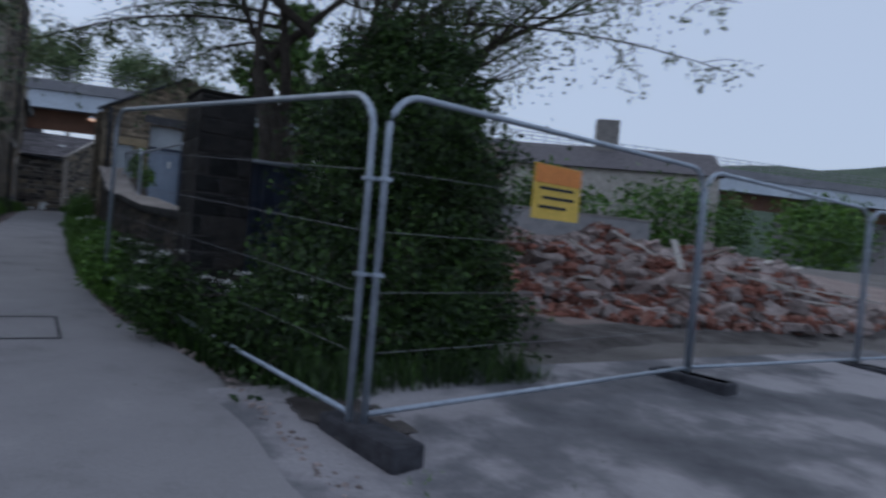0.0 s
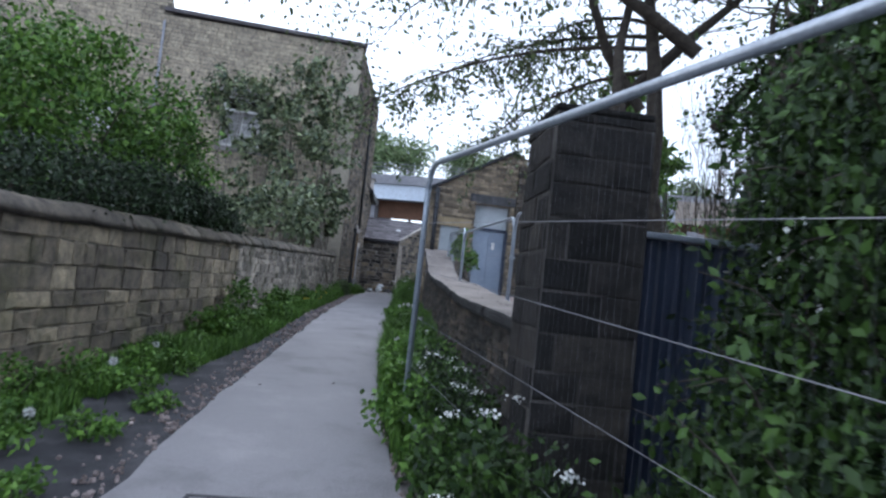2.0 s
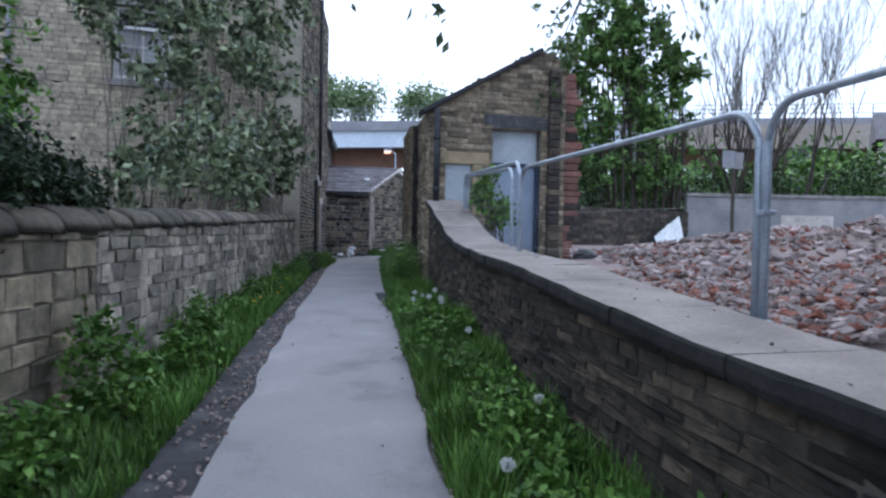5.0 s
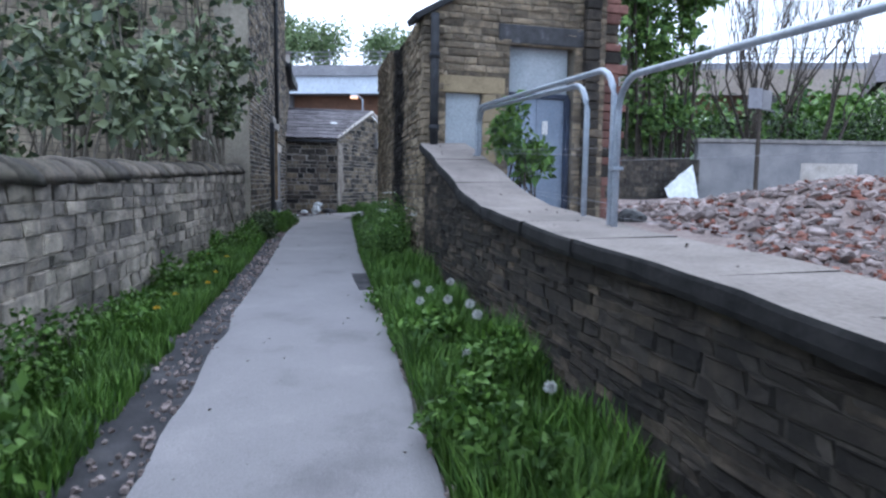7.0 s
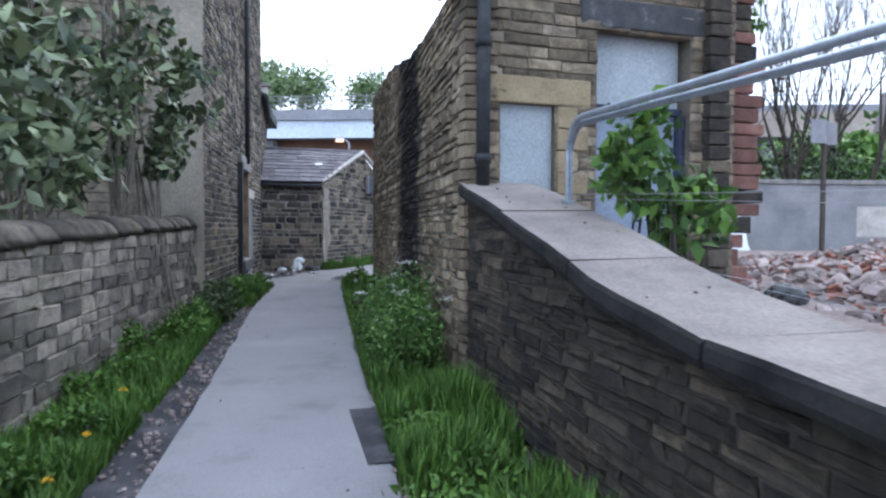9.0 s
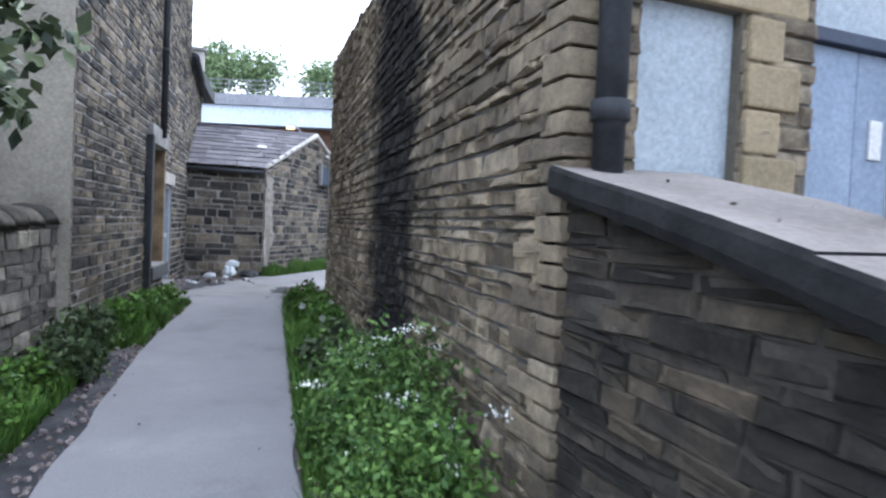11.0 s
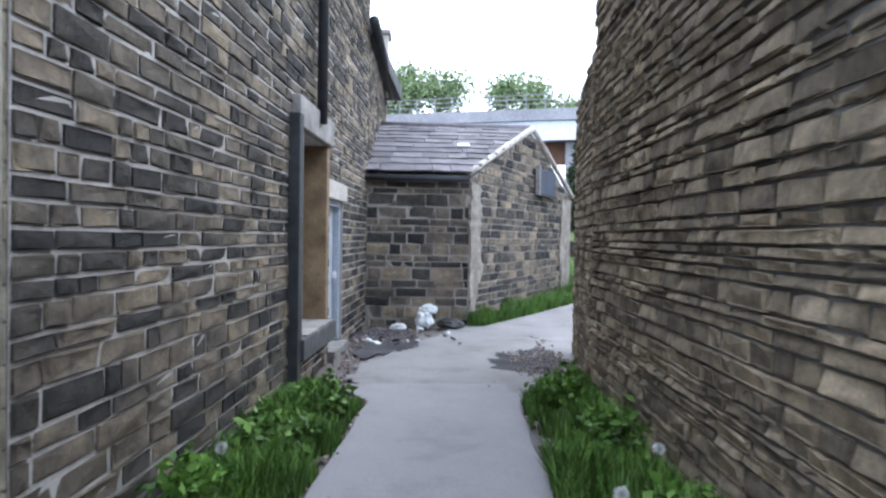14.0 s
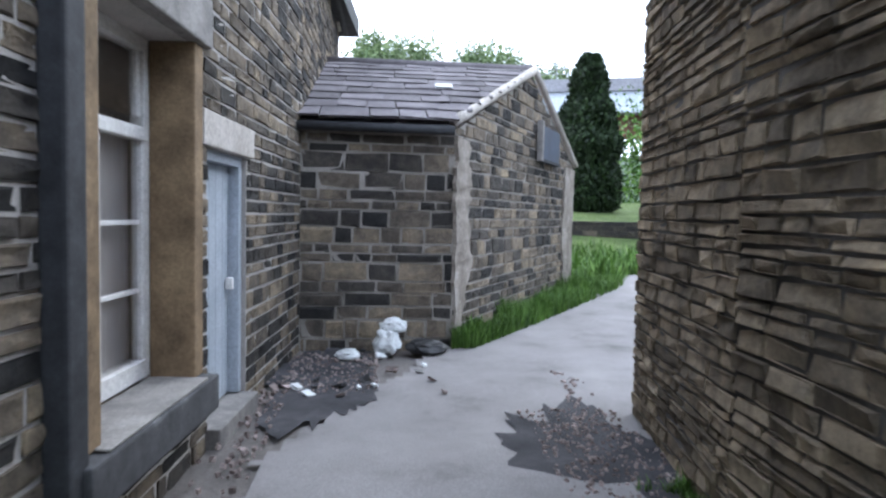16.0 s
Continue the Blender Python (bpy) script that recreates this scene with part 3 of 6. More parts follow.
M_WALLCOPE = stone("wall_coping", [(0, (0.085, 0.078, 0.071)), (0.6, (0.16, 0.14, 0.12)), (1, (0.23, 0.2, 0.168))], 0.5, (0.04, 0.04, 0.042), 1.0, moss=0.3)
walls = {o.name: o for o in bpy.data.objects}
rounded_coping(walls["wall_1"], LEFT_A, LEFT_B, lambda s: lerp(s, (0, 9.4), (1.71, 1.92)), 21, 0.45, 0.17, (0.5, 0.9), 0.006)
rounded_coping(walls["wall_2"], LEFT_B, LEFT_C, lambda s: lerp(s, (0, 11.2), (1.92, 2.19)), 22, 0.42, 0.17)


def slab_coping(parent, p0, p1, ztop, seed, wide=0.62, high=0.1, step=(0.75, 1.15)):
    """Flat slabs with worn noses that follow a wall's sloping top."""
    rnd = random.Random(seed)
    length, s = (Vector(p1) - Vector(p0)).length, 0.0
    while s < length - 0.02:
        w = min(rnd.uniform(*step), length - s)
        a, b = s, s + w - 0.01
        v, f = [], []
        cuts = np.linspace(a, b, 5)
        for i, t in enumerate(cuts):
            z, m = ztop(t), frame_at(p0, p1, t, 0)
            over = -0.09 + rnd.uniform(-0.012, 0.012)
            for y, dz in ((over + 0.01, 0.0), (over, high * 0.3), (over + 0.004, high * 0.82), (over + 0.016, high), (wide - 0.09, high + 0.01), (wide - 0.09, 0.0)):
                v.append(m @ Vector((0, y, z + dz + rnd.uniform(-0.004, 0.004))))
            if i:
                for k in range(6):
                    q, r = (i - 1) * 6, i * 6
                    f.append((q + k, q + (k + 1) % 6, r + (k + 1) % 6, r + k))
        f += [tuple(range(6))[::-1], tuple(range(24, 30))]
        me = mesh_of("coping_slab", v, f, M_COPE)
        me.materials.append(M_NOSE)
        # Only the top faces stay pale; all other faces take the near-black stone.
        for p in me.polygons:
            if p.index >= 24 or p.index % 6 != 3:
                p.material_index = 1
        put("coping_slab", me, parent)
        s += w


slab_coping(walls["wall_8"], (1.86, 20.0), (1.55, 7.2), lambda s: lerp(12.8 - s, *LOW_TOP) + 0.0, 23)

# ---- house: openings, pipes, gutters, roof ----
HF = lambda s, z: frame_at(HC, HE, s, z)


def slab(name, parent, m, lo, hi, material, bevel=0.008, label=""):
    bm = box(bmesh.new(), lo, hi, None, bevel)
    bmesh.ops.transform(bm, matrix=m, verts=bm.verts)
    return part(name, bm, material, parent, label)


def window(name, label, m, w, h, deep=0.2, surround=True):
    """A sash window in its opening; m: foot corner of the opening, x along the wall, y into it."""
    e = tagged(new(name), label, "window", kind="structure")
    e.location = m.translation
    d = deep
    fr = slab("window_frame", e, m, (0.0, d, 0.0), (0.06, d + 0.08, h), M_WHITE)
    slab("window_frame", e, m, (w - 0.06, d, 0.0), (w, d + 0.08, h), M_WHITE)
    slab("window_frame", e, m, (0.06, d, h - 0.07), (w - 0.06, d + 0.08, h), M_WHITE)
    slab("bottom_rail", e, m, (0.06, d - 0.01, 0.0), (w - 0.06, d + 0.08, 0.10), M_WHITE)
    slab("meeting_rail", e, m, (0.06, d - 0.015, h * 0.70), (w - 0.06, d + 0.06, h * 0.70 + 0.07), M_WHITE)
    for x in (0.06, w - 0.105):
        slab("sash_stile", e, m, (x, d - 0.005, 0.1), (x + 0.045, d + 0.05, h * 0.7), M_WHITE)
        slab("sash_stile", e, m, (x, d + 0.02, h * 0.77), (x + 0.045, d + 0.06, h - 0.07), M_WHITE)
    slab("glazing_bar", e, m, (w / 2 - 0.015, d + 0.005, 0.1), (w / 2 + 0.015, d + 0.04, h * 0.7), M_WHITE, 0.004)
    for k in (1, 2):
        slab("glazing_bar", e, m, (0.105, d + 0.008, 0.1 + h * 0.6 * k / 3), (w - 0.105, d + 0.036, 0.125 + h * 0.6 * k / 3), M_WHITE, 0.004)
    for z0, z1, y in ((0.1, h * 0.7, d + 0.02), (h * 0.77, h - 0.07, d + 0.04)):
        slab("pane", fr, m, (0.1, y, z0), (w - 0.1, y + 0.006, z1), glass, 0).visible_shadow = False
    slab("net_curtain", e, m, (0.07, d + 0.085, 0.05), (w - 0.07, d + 0.09, h * 0.72), M_CURTAIN, 0, "pale net curtain")
    slab("room_back", e, m, (-0.1, d + 0.5, -0.1), (w + 0.1, d + 0.52, h + 0.1), M_ROOM, 0)
    return e


s0, s1, z0, z1 = WIN
w1 = window("window_1", "white painted sash window with net curtain in an ochre stone surround", HF(s0, z0 + 0.02), s1 - s0, z1 - z0 - 0.02)
H0 = HF(0, 0)
slab("jamb", w1, H0, (s0 - 0.15, -0.06, z0), (s0 + 0.012, 0.198, z1 + 0.002), M_TAN, 0.012, "ochre stone jamb")
slab("jamb", w1, H0, (s1 - 0.012, -0.045, z0), (s1 + 0.12, 0.198, z1 + 0.002), M_TAN, 0.012, "ochre stone jamb")
slab("lintel", w1, H0, (s0 - 0.2, -0.08, z1 + 0.004), (s1 + 0.18, 0.3, z1 + 0.27), M_GREYSTONE, 0.015, "grey stone lintel")
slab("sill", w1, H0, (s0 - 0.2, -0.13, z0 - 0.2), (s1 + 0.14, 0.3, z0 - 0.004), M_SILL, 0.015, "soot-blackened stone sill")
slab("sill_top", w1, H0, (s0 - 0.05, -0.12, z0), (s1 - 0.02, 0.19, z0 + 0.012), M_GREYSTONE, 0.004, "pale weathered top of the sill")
# Raised black strip left of the jamb, running past sill and lintel.
slab("edge_strip", w1, H0, (s0 - 0.29, -0.1, z0 - 0.35), (s0 - 0.155, 0.0, z1 + 0.1), M_IRON, 0.015, "raised black strip beside the left jamb")

d0, d1, e0, e1 = DOOR
door = tagged(new("door_1"), "closed plain grey-blue painted door with pale stone lintel", "door", kind="structure")
door.location = HF(d0, e0).translation
leaf = slab("door_leaf", door, H0, (d0 + 0.07, 0.125, e0 + 0.05), (d1 - 0.07, 0.15, e1 - 0.07), M_GREYDOOR, 0.004)
for k in range(5):
    x = d0 + 0.07 + k * (d1 - d0 - 0.14) / 5
    slab("door_board", leaf, H0, (x, 0.1, e0 + 0.05), (x + (d1 - d0 - 0.14) / 5 - 0.004, 0.123, e1 - 0.07), M_GREYDOOR, 0.004)
slab("door_frame", door, H0, (d0, 0.03, e0 + 0.04), (d0 + 0.066, 0.16, e1), M_GREYDOOR, 0.006)
slab("door_frame", door, H0, (d1 - 0.066, 0.03, e0 + 0.04), (d1, 0.16, e1), M_GREYDOOR, 0.006)
slab("door_frame", door, H0, (d0 + 0.068, 0.03, e1 - 0.066), (d1 - 0.068, 0.16, e1), M_GREYDOOR, 0.006)
slab("lintel", door, H0, (d0 - 0.12, -0.03, e1 + 0.004), (d1 + 0.12, 0.3, e1 + 0.21), M_RENDER, 0.012, "pale stone lintel")
slab("threshold", door, H0, (d0 - 0.02, -0.09, e0 - 0.12), (d1 + 0.02, 0.25, e0 + 0.03), M_GREYSTONE, 0.012, "worn stone step")
slab("door_handle", leaf, H0, (d1 - 0.15, 0.05, e0 + 0.78), (d1 - 0.11, 0.1, e0 + 0.86), M_WHITE, 0.006, "small pale handle")
slab("latch", leaf, H0, (d0 + 0.1, 0.085, e0 + 0.92), (d0 + 0.2, 0.1, e0 + 0.95), M_IRON, 0.003)


def downpipe(label, pts, r=0.05, material=M_IRON, collars=(), bracket=None):
    e = thing("drainpipe", label, "drainpipe", pts[-1])
    pipe = tube("pipe", pts, r, material, e)
    for z in collars:
        p = Vector(pts[0])
        tube("collar", [(p.x, p.y, z), (p.x, p.y, z + 0.07)], r * 1.25, material, pipe)
    return e


px = HF(4.2, 0) @ Vector((0, -0.09, 0))
downpipe("black cast-iron drainpipe running down to the window lintel", [(px.x, px.y, 9.0), (px.x, px.y, 3.5)], 0.05, collars=(8, 6.4, 4.8))
SO = (-13.0, 23.4)
sp = frame_at(SO, HC, 6.3, 0) @ Vector((0, -0.08, 0))
downpipe("grey drainpipe on the end wall of the house", [(sp.x, sp.y, 8.9), (sp.x, sp.y, 2.0)], 0.045, M_PARAPET, collars=(7.5, 5.5, 3.5))
house_roof = tag_structure(slab("roof_1", None, frame_at(SO, HC, 0, 0), (6.26, -0.12, 9.21), (12.6, 9.0, 9.34), M_SLATE, 0.02), "grey slate roof edge of the house", "roof")
for k in (0, 1):
    o0, o1, oz0, oz1 = ((8.3, 9.55, 5.3, 6.95), (4.2, 5.2, 5.3, 6.2))[k]
    w2 = window("window_" + str(k + 2), "white upper window in the buff stone end wall", frame_at(SO, HC, o0, oz0), o1 - o0, oz1 - oz0, 0.12)
    mS = frame_at(SO, HC, 0, 0)
    slab("lintel", w2, mS, (o0 - 0.15, -0.025, oz1 + 0.004), (o1 + 0.15, 0.2, oz1 + 0.24), M_GREYSTONE)
    slab("sill", w2, mS, (o0 - 0.1, -0.06, oz0 - 0.16), (o1 + 0.1, 0.15, oz0 - 0.004), M_GREYSTONE)
# rear wing of the house behind the shed
masonry("wall_11", "rear wing of the stone house", HE, (0.05, 36.9), const(0.9), const(5.45), 0.4, M_HOUSE, M_MORTAR, 0.11, (0.16, 0.4), seed=31, limit=0, proud=0.012)
tag_structure(slab("wall_12", None, frame_at((-5, 37.0), (0.05, 36.9), 0, 0), (0, 0, 0.9), (5.0, 0.3, 5.45), M_SOUTH, 0.01), "end wall of the rear wing", "wall")
g1 = thing("gutter", "black eaves gutter on the rear wing of the house", "gutter", (0.1, 34.5, 5.4))
tube("trough", [(0.09, 32.0, 5.48), (0.17, 37.1, 5.48)], 0.075, M_IRON, g1)
slab("fascia", g1, HF(7.8, 0), (0, -0.05, 5.42), (4.6, 0.3, 5.7), M_IRON, 0.01)
ch = thing("chimney_stack", "pale rendered chimney stack on the rear wing", "chimney", (-0.1, 36.6, 5.6))
slab("chimney_shaft", ch, Matrix.Identity(4), (-0.35, 36.3, 5.4), (0.1, 36.8, 6.6), M_RENDER, 0.02)
slab("cap", ch, Matrix.Identity(4), (-0.4, 36.25, 6.604), (0.15, 36.85, 6.7), M_GREYSTONE, 0.02)

# ---- shed roof and details ----
APEX = Vector((2.87, 34.96, 4.47))
roof = thing("shed_roof", "shallow roof of grey stone slates on the shed", "roof", (1, 33.5, 3.4), kind="structure")
bm = bmesh.new()
e_l, e_r, r_l, r_r, f_l, f_r = [bm.verts.new(v) for v in ((-0.06, 32.34, 3.33), (1.45, 32.36, 3.33), (-0.06, 34.9, 4.42), (2.87, 34.96, 4.42), (-0.06, 37.5, 3.33), (4.25, 37.5, 3.33))]
bm.faces.new((e_l, e_r, r_r, r_l))
bm.faces.new((r_l, r_r, f_r, f_l))
bmesh.ops.solidify(bm, geom=bm.faces[:], thickness=0.06)
part("roof_deck", bm, M_GREYSTONE, roof)
slate_rnd = random.Random(8)
slates = []
for k in range(3):
    bmx = box(bmesh.new(), (-0.5, -0.5, -0.5), (0.5, 0.5, 0.5))
    for v in bmx.verts:
        v.co.x += slate_rnd.uniform(-0.02, 0.02)
        v.co.y += slate_rnd.uniform(-0.05, 0.05)
        v.co.z += slate_rnd.uniform(-0.15, 0.15)
    me = bpy.data.meshes.new("slate")
    bmx.to_mesh(me)
    bmx.free()
    me.materials.append(M_SLATE)
    slates.append(me)
v0 = 0.0
slope = math.degrees(math.atan2(1.1, 2.56))
while v0 < 0.99:
    dv = lerp(v0, (0, 1), (0.125, 0.075))
    xa, xb = -0.05, 1.46 + 1.4 * (v0 + dv / 2)
    x = xa - slate_rnd.uniform(0, 0.2)
    while x < xb:
        w = slate_rnd.uniform(0.25, 0.55)
        a, b = max(x, xa), min(x + w, xb)
        if b - a > 0.06:
            y, z = 32.34 + 2.58 * (v0 + dv * 0.55), 3.39 + 1.09 * (v0 + dv * 0.55)
            m = pose((a + b) / 2, y, z + 0.012, slope - 3.5 + slate_rnd.gauss(0, 0.8), slate_rnd.gauss(0, 0.6), slate_rnd.gauss(0, 0.7)) @ Matrix.Diagonal((b - a - 0.008, dv * 2.8 * 1.25, 0.028 * slate_rnd.uniform(0.8, 1.4), 1))
            put("slate", slate_rnd.choice(slates), roof, m=m)
        x += w
    v0 += dv
put("repair_slate", slates[0], roof, "pale new slate", pose(1.5, 33.6, 3.97, slope - 3, 0, 2) @ Matrix.Diagonal((0.2, 0.16, 0.03, 1))).data = mesh_of("repair_slate", [v.co for v in slates[0].vertices], [tuple(p.vertices) for p in slates[0].polygons], M_WHITEBAG)
for a, b in (((1.47, 32.42, 3.36), APEX), (APEX, (4.25, 37.48, 3.36))):
    tube("verge_mortar", [Vector(a).lerp(Vector(b), t) + Vector((0.03, 0, 0.035)) for t in np.linspace(0, 1, 9)], [0.05 + 0.014 * slate_rnd.random() for _ in range(9)], M_RENDER, roof, "pale mortar verge", 6)
tube("ridge", [(-0.05, 34.92, 4.5), (2.87, 34.96, 4.5)], 0.07, M_SLATE, roof, "", 6)
tube("eaves_gutter", [(-0.03, 32.3, 3.3), (1.5, 32.33, 3.3)], 0.045, M_IRON, roof, "black eaves gutter")


def render_patch(p0, p1, outline, parent, seed, material=M_PATCH, rag=0.035):
    """A thin irregular skin of render on a wall; outline: rows of z, s from, s to."""
    rnd = random.Random(seed)
    v, f = [], []
    m = frame_at(p0, p1, 0, 0)
    zs = np.linspace(outline[0][0], outline[-1][0], 26)
    for i, z in enumerate(zs):
        a = lerp(z, [o[0] for o in outline], [o[1] for o in outline]) + rnd.gauss(0, 0.02)
        b = lerp(z, [o[0] for o in outline], [o[2] for o in outline]) + rnd.gauss(0, rag)
        for s, y in ((a, 0.0), (a, -0.04), ((a + b) / 2, -0.045 + rnd.gauss(0, 0.004)), (b, -0.036), (b, 0.0)):
            v.append(m @ Vector((s, y, z)))
        if i:
            for k in range(4):
                q = (i - 1) * 5 + k
                f.append((q, q + 1, q + 6, q + 5))
    put("render_patch", mesh_of("render_patch", v, f, material), parent, "rough render patch")


render_patch(SHED_N, SHED_F, ((1.3, -0.02, 0.15), (2.0, -0.02, 0.5), (2.5, -0.02, 0.32), (2.9, -0.02, 0.42), (3.25, -0.02, 0.3)), walls.get("wall_10") or bpy.data.objects["wall_10"], 3)
render_patch(SHED_N, SHED_F, ((1.2, 4.9, 5.58), (2.2, 4.75, 5.58), (3.3, 4.9, 5.58)), bpy.data.objects["wall_10"], 4)
GF = frame_at(SHED_N, SHED_F, 0, 0)
render_patch(SO, HC, ((0.95, 11.5, 12.46), (2.2, 11.62, 12.46), (3.6, 11.7, 12.46), (4.6, 11.9, 12.46), (9.1, 11.95, 12.46)), bpy.data.objects["wall_4"], 5, M_BUFFRENDER, 0.003)
hatch = thing("hatch", "dark boarded hatch with a pale frame high in the shed gable", "hatch", GF @ Vector((3.5, 0, 3.4)))
slab("board", hatch, GF, (3.1, -0.1, 3.3), (4.15, -0.03, 3.78), M_NAVY, 0.01)
slab("frame", hatch, GF, (3.02, -0.12, 3.26), (3.1, -0.03, 3.84), M_GREYSTONE, 0.01)
slab("frame", hatch, GF, (3.104, -0.115, 3.255), (4.2, -0.03, 3.298), M_IRON, 0.006)

# ---- mill building: boarded openings, pipe, ragged end ----
G0 = frame_at((1.83, 20.0), (4.4, 20.15), 0, 0)
d2 = tagged(new("door_2"), "tall boarded-up doorway, pale boarding over faded blue doors", "door", kind="structure")
d2.location = G0 @ Vector((1.6, 0, 1.5))
for k in range(2):
    slab("door_leaf", d2, G0, (1.2 + k * 0.43, 0.14, 1.4), (1.2 + k * 0.43 + 0.425, 0.19, 3.2), M_BLUEDOOR, 0.006)
slab("overpanel", d2, G0, (1.2, 0.13, 3.27), (2.07, 0.18, 3.87), M_BOARD, 0.006)
slab("transom", d2, G0, (1.18, 0.1, 3.204), (2.09, 0.2, 3.265), M_NAVY, 0.006)
slab("lintel", d2, G0, (1.0, -0.03, 3.88), (2.25, 0.3, 4.12), M_SILL, 0.015, "sooty stone lintel")
slab("door_post", d2, G0, (2.04, 0.06, 1.4), (2.1, 0.2, 3.2), M_NAVY, 0.006)
slab("notice", d2, G0, (1.72, 0.128, 2.72), (1.8, 0.138, 2.9), M_WHITE, 0)
wn = tagged(new("window_4"), "small window opening boarded with a pale grey sheet", "window", kind="structure")
wn.location = G0 @ Vector((0.5, 0, 2.3))
slab("board", wn, G0, (0.302, 0.04, 2.3), (0.778, 0.08, 3.2), M_BOARD, 0.004)
slab("lintel", wn, G0, (0.2, -0.03, 3.204), (1.1, 0.25, 3.42), M_BUFFBLOCK, 0.012, "buff stone lintel")
for k in range(5):
    slab("jamb_block", wn, G0, (0.8, -0.03, 2.3 + k * 0.18), (1.08 if k % 2 else 0.98, 0.2, 2.47 + k * 0.18), M_BUFFBLOCK, 0.012)
downpipe("black cast-iron drainpipe at the corner of the mill", [G0 @ Vector((0.12, -0.1, 4.15)), G0 @ Vector((0.12, -0.1, 2.5))], 0.055, collars=(2.7, 3.6))
mill_roof = tag_structure(slab("roof_2", None, G0 @ pose(0, 0, 4.1, 0, -math.degrees(math.atan2(1.22, 2.15)), 0), (-0.12, -0.1, 0.02), (2.42, 0.35, 0.1), M_IRON, 0.015), "dark roof edge along the gable", "roof")
corner_rnd = random.Random(77)
zq, wide_x = 0.9, True
while zq < 4.12:
    h = corner_rnd.uniform(0.065, 0.11)
    lx, ly = (0.26, 0.16) if wide_x else (0.15, 0.34)
    slab("quoin", bpy.data.objects["wall_7"], Matrix.Identity(4), (1.822 - corner_rnd.uniform(0, 0.006), 19.97 - corner_rnd.uniform(0, 0.008), zq), (1.83 + lx, 20.0 + ly, zq + h - 0.012), M_TALL, 0.008)
    zq, wide_x = zq + h, not wide_x
pier = thing("brick_pier", "ragged stone and red brick stub of a demolished wall", "ruin", (4.4, 20.2, 1.4))
rag = random.Random(12)
zq = 1.45
while zq < 4.95:
    h = rag.uniform(0.11, 0.17)
    far = lerp(zq, (1.4, 2.0, 2.3, 5), (0.2, 0.1, 0.3, 0.22)) + rag.uniform(-0.06, 0.1)
    slab("quoin", pier, G0, (2.22, -0.1 - rag.uniform(0, 0.03), zq), (2.44, 0.0, zq + h - 0.012), M_LOW, 0.012)
    slab("brick_course", pier, G0, (2.575, 0.0 + rag.uniform(0, 0.02), zq), (2.58 + far, 0.4, zq + h - 0.012), M_REDBRICK if rag.random() < 0.8 else M_LOW, 0.012)
    zq += h

# ---- gate pillar and hoarding ----
masonry("wall_13", "sooty rock-faced stone gate pillar, front", (1.395, 6.535), (1.93, 6.535), const(0.15), const(2.6), 0.3, M_SOOT, M_SOOTJOINT, 0.185, (0.25, 0.5), seed=41, proud=0.016, rough=0.03, tilt=0.2, wander=0.2, joint=0.01, category="pillar")
masonry("wall_14", "sooty rock-faced stone gate pillar, lane side", (1.4, 7.15), (1.4, 6.55), const(0.15), const(2.6), 0.5, M_SOOT, M_SOOTJOINT, 0.185, (0.24, 0.5), seed=42, proud=0.016, rough=0.03, tilt=0.2, wander=0.2, joint=0.012, category="pillar")
cap = thing("pillar_cap", "weathered flat stone cap on the gate pillar", "capstone", (1.6, 6.8, 2.56))
slab("cap", cap, Matrix.Identity(4), (1.38, 6.53, 2.605), (1.93, 7.16, 2.65), M_SOOT, 0.03)
hoard = thing("hoarding", "dark navy corrugated steel hoarding beside the pillar", "hoarding", (2.8, 7.2, 0.5))
hv, hf = [], []
for i in range(70):
    x = 1.93 + i * 0.04
    y = 7.2 + 0.03 * (x - 1.93) + (0.018 if (i // 2) % 2 else -0.018)
    hv += [(x, y, 0.2), (x, y, 2.06)]
    if i:
        hf.append((2 * i - 2, 2 * i, 2 * i + 1, 2 * i - 1))
put("sheet", mesh_of("sheet", hv, hf, M_NAVY), hoard)
slab("top_rail", hoard, Matrix.Identity(4), (1.92, 7.15, 2.062), (4.7, 7.32, 2.1), M_GALV, 0.006)
for x in (1.95, 3.3, 4.6):
    slab("post", hoard, Matrix.Identity(4), (x, 7.29, 0.2), (x + 0.08, 7.36, 2.06), M_IRON, 0.005)


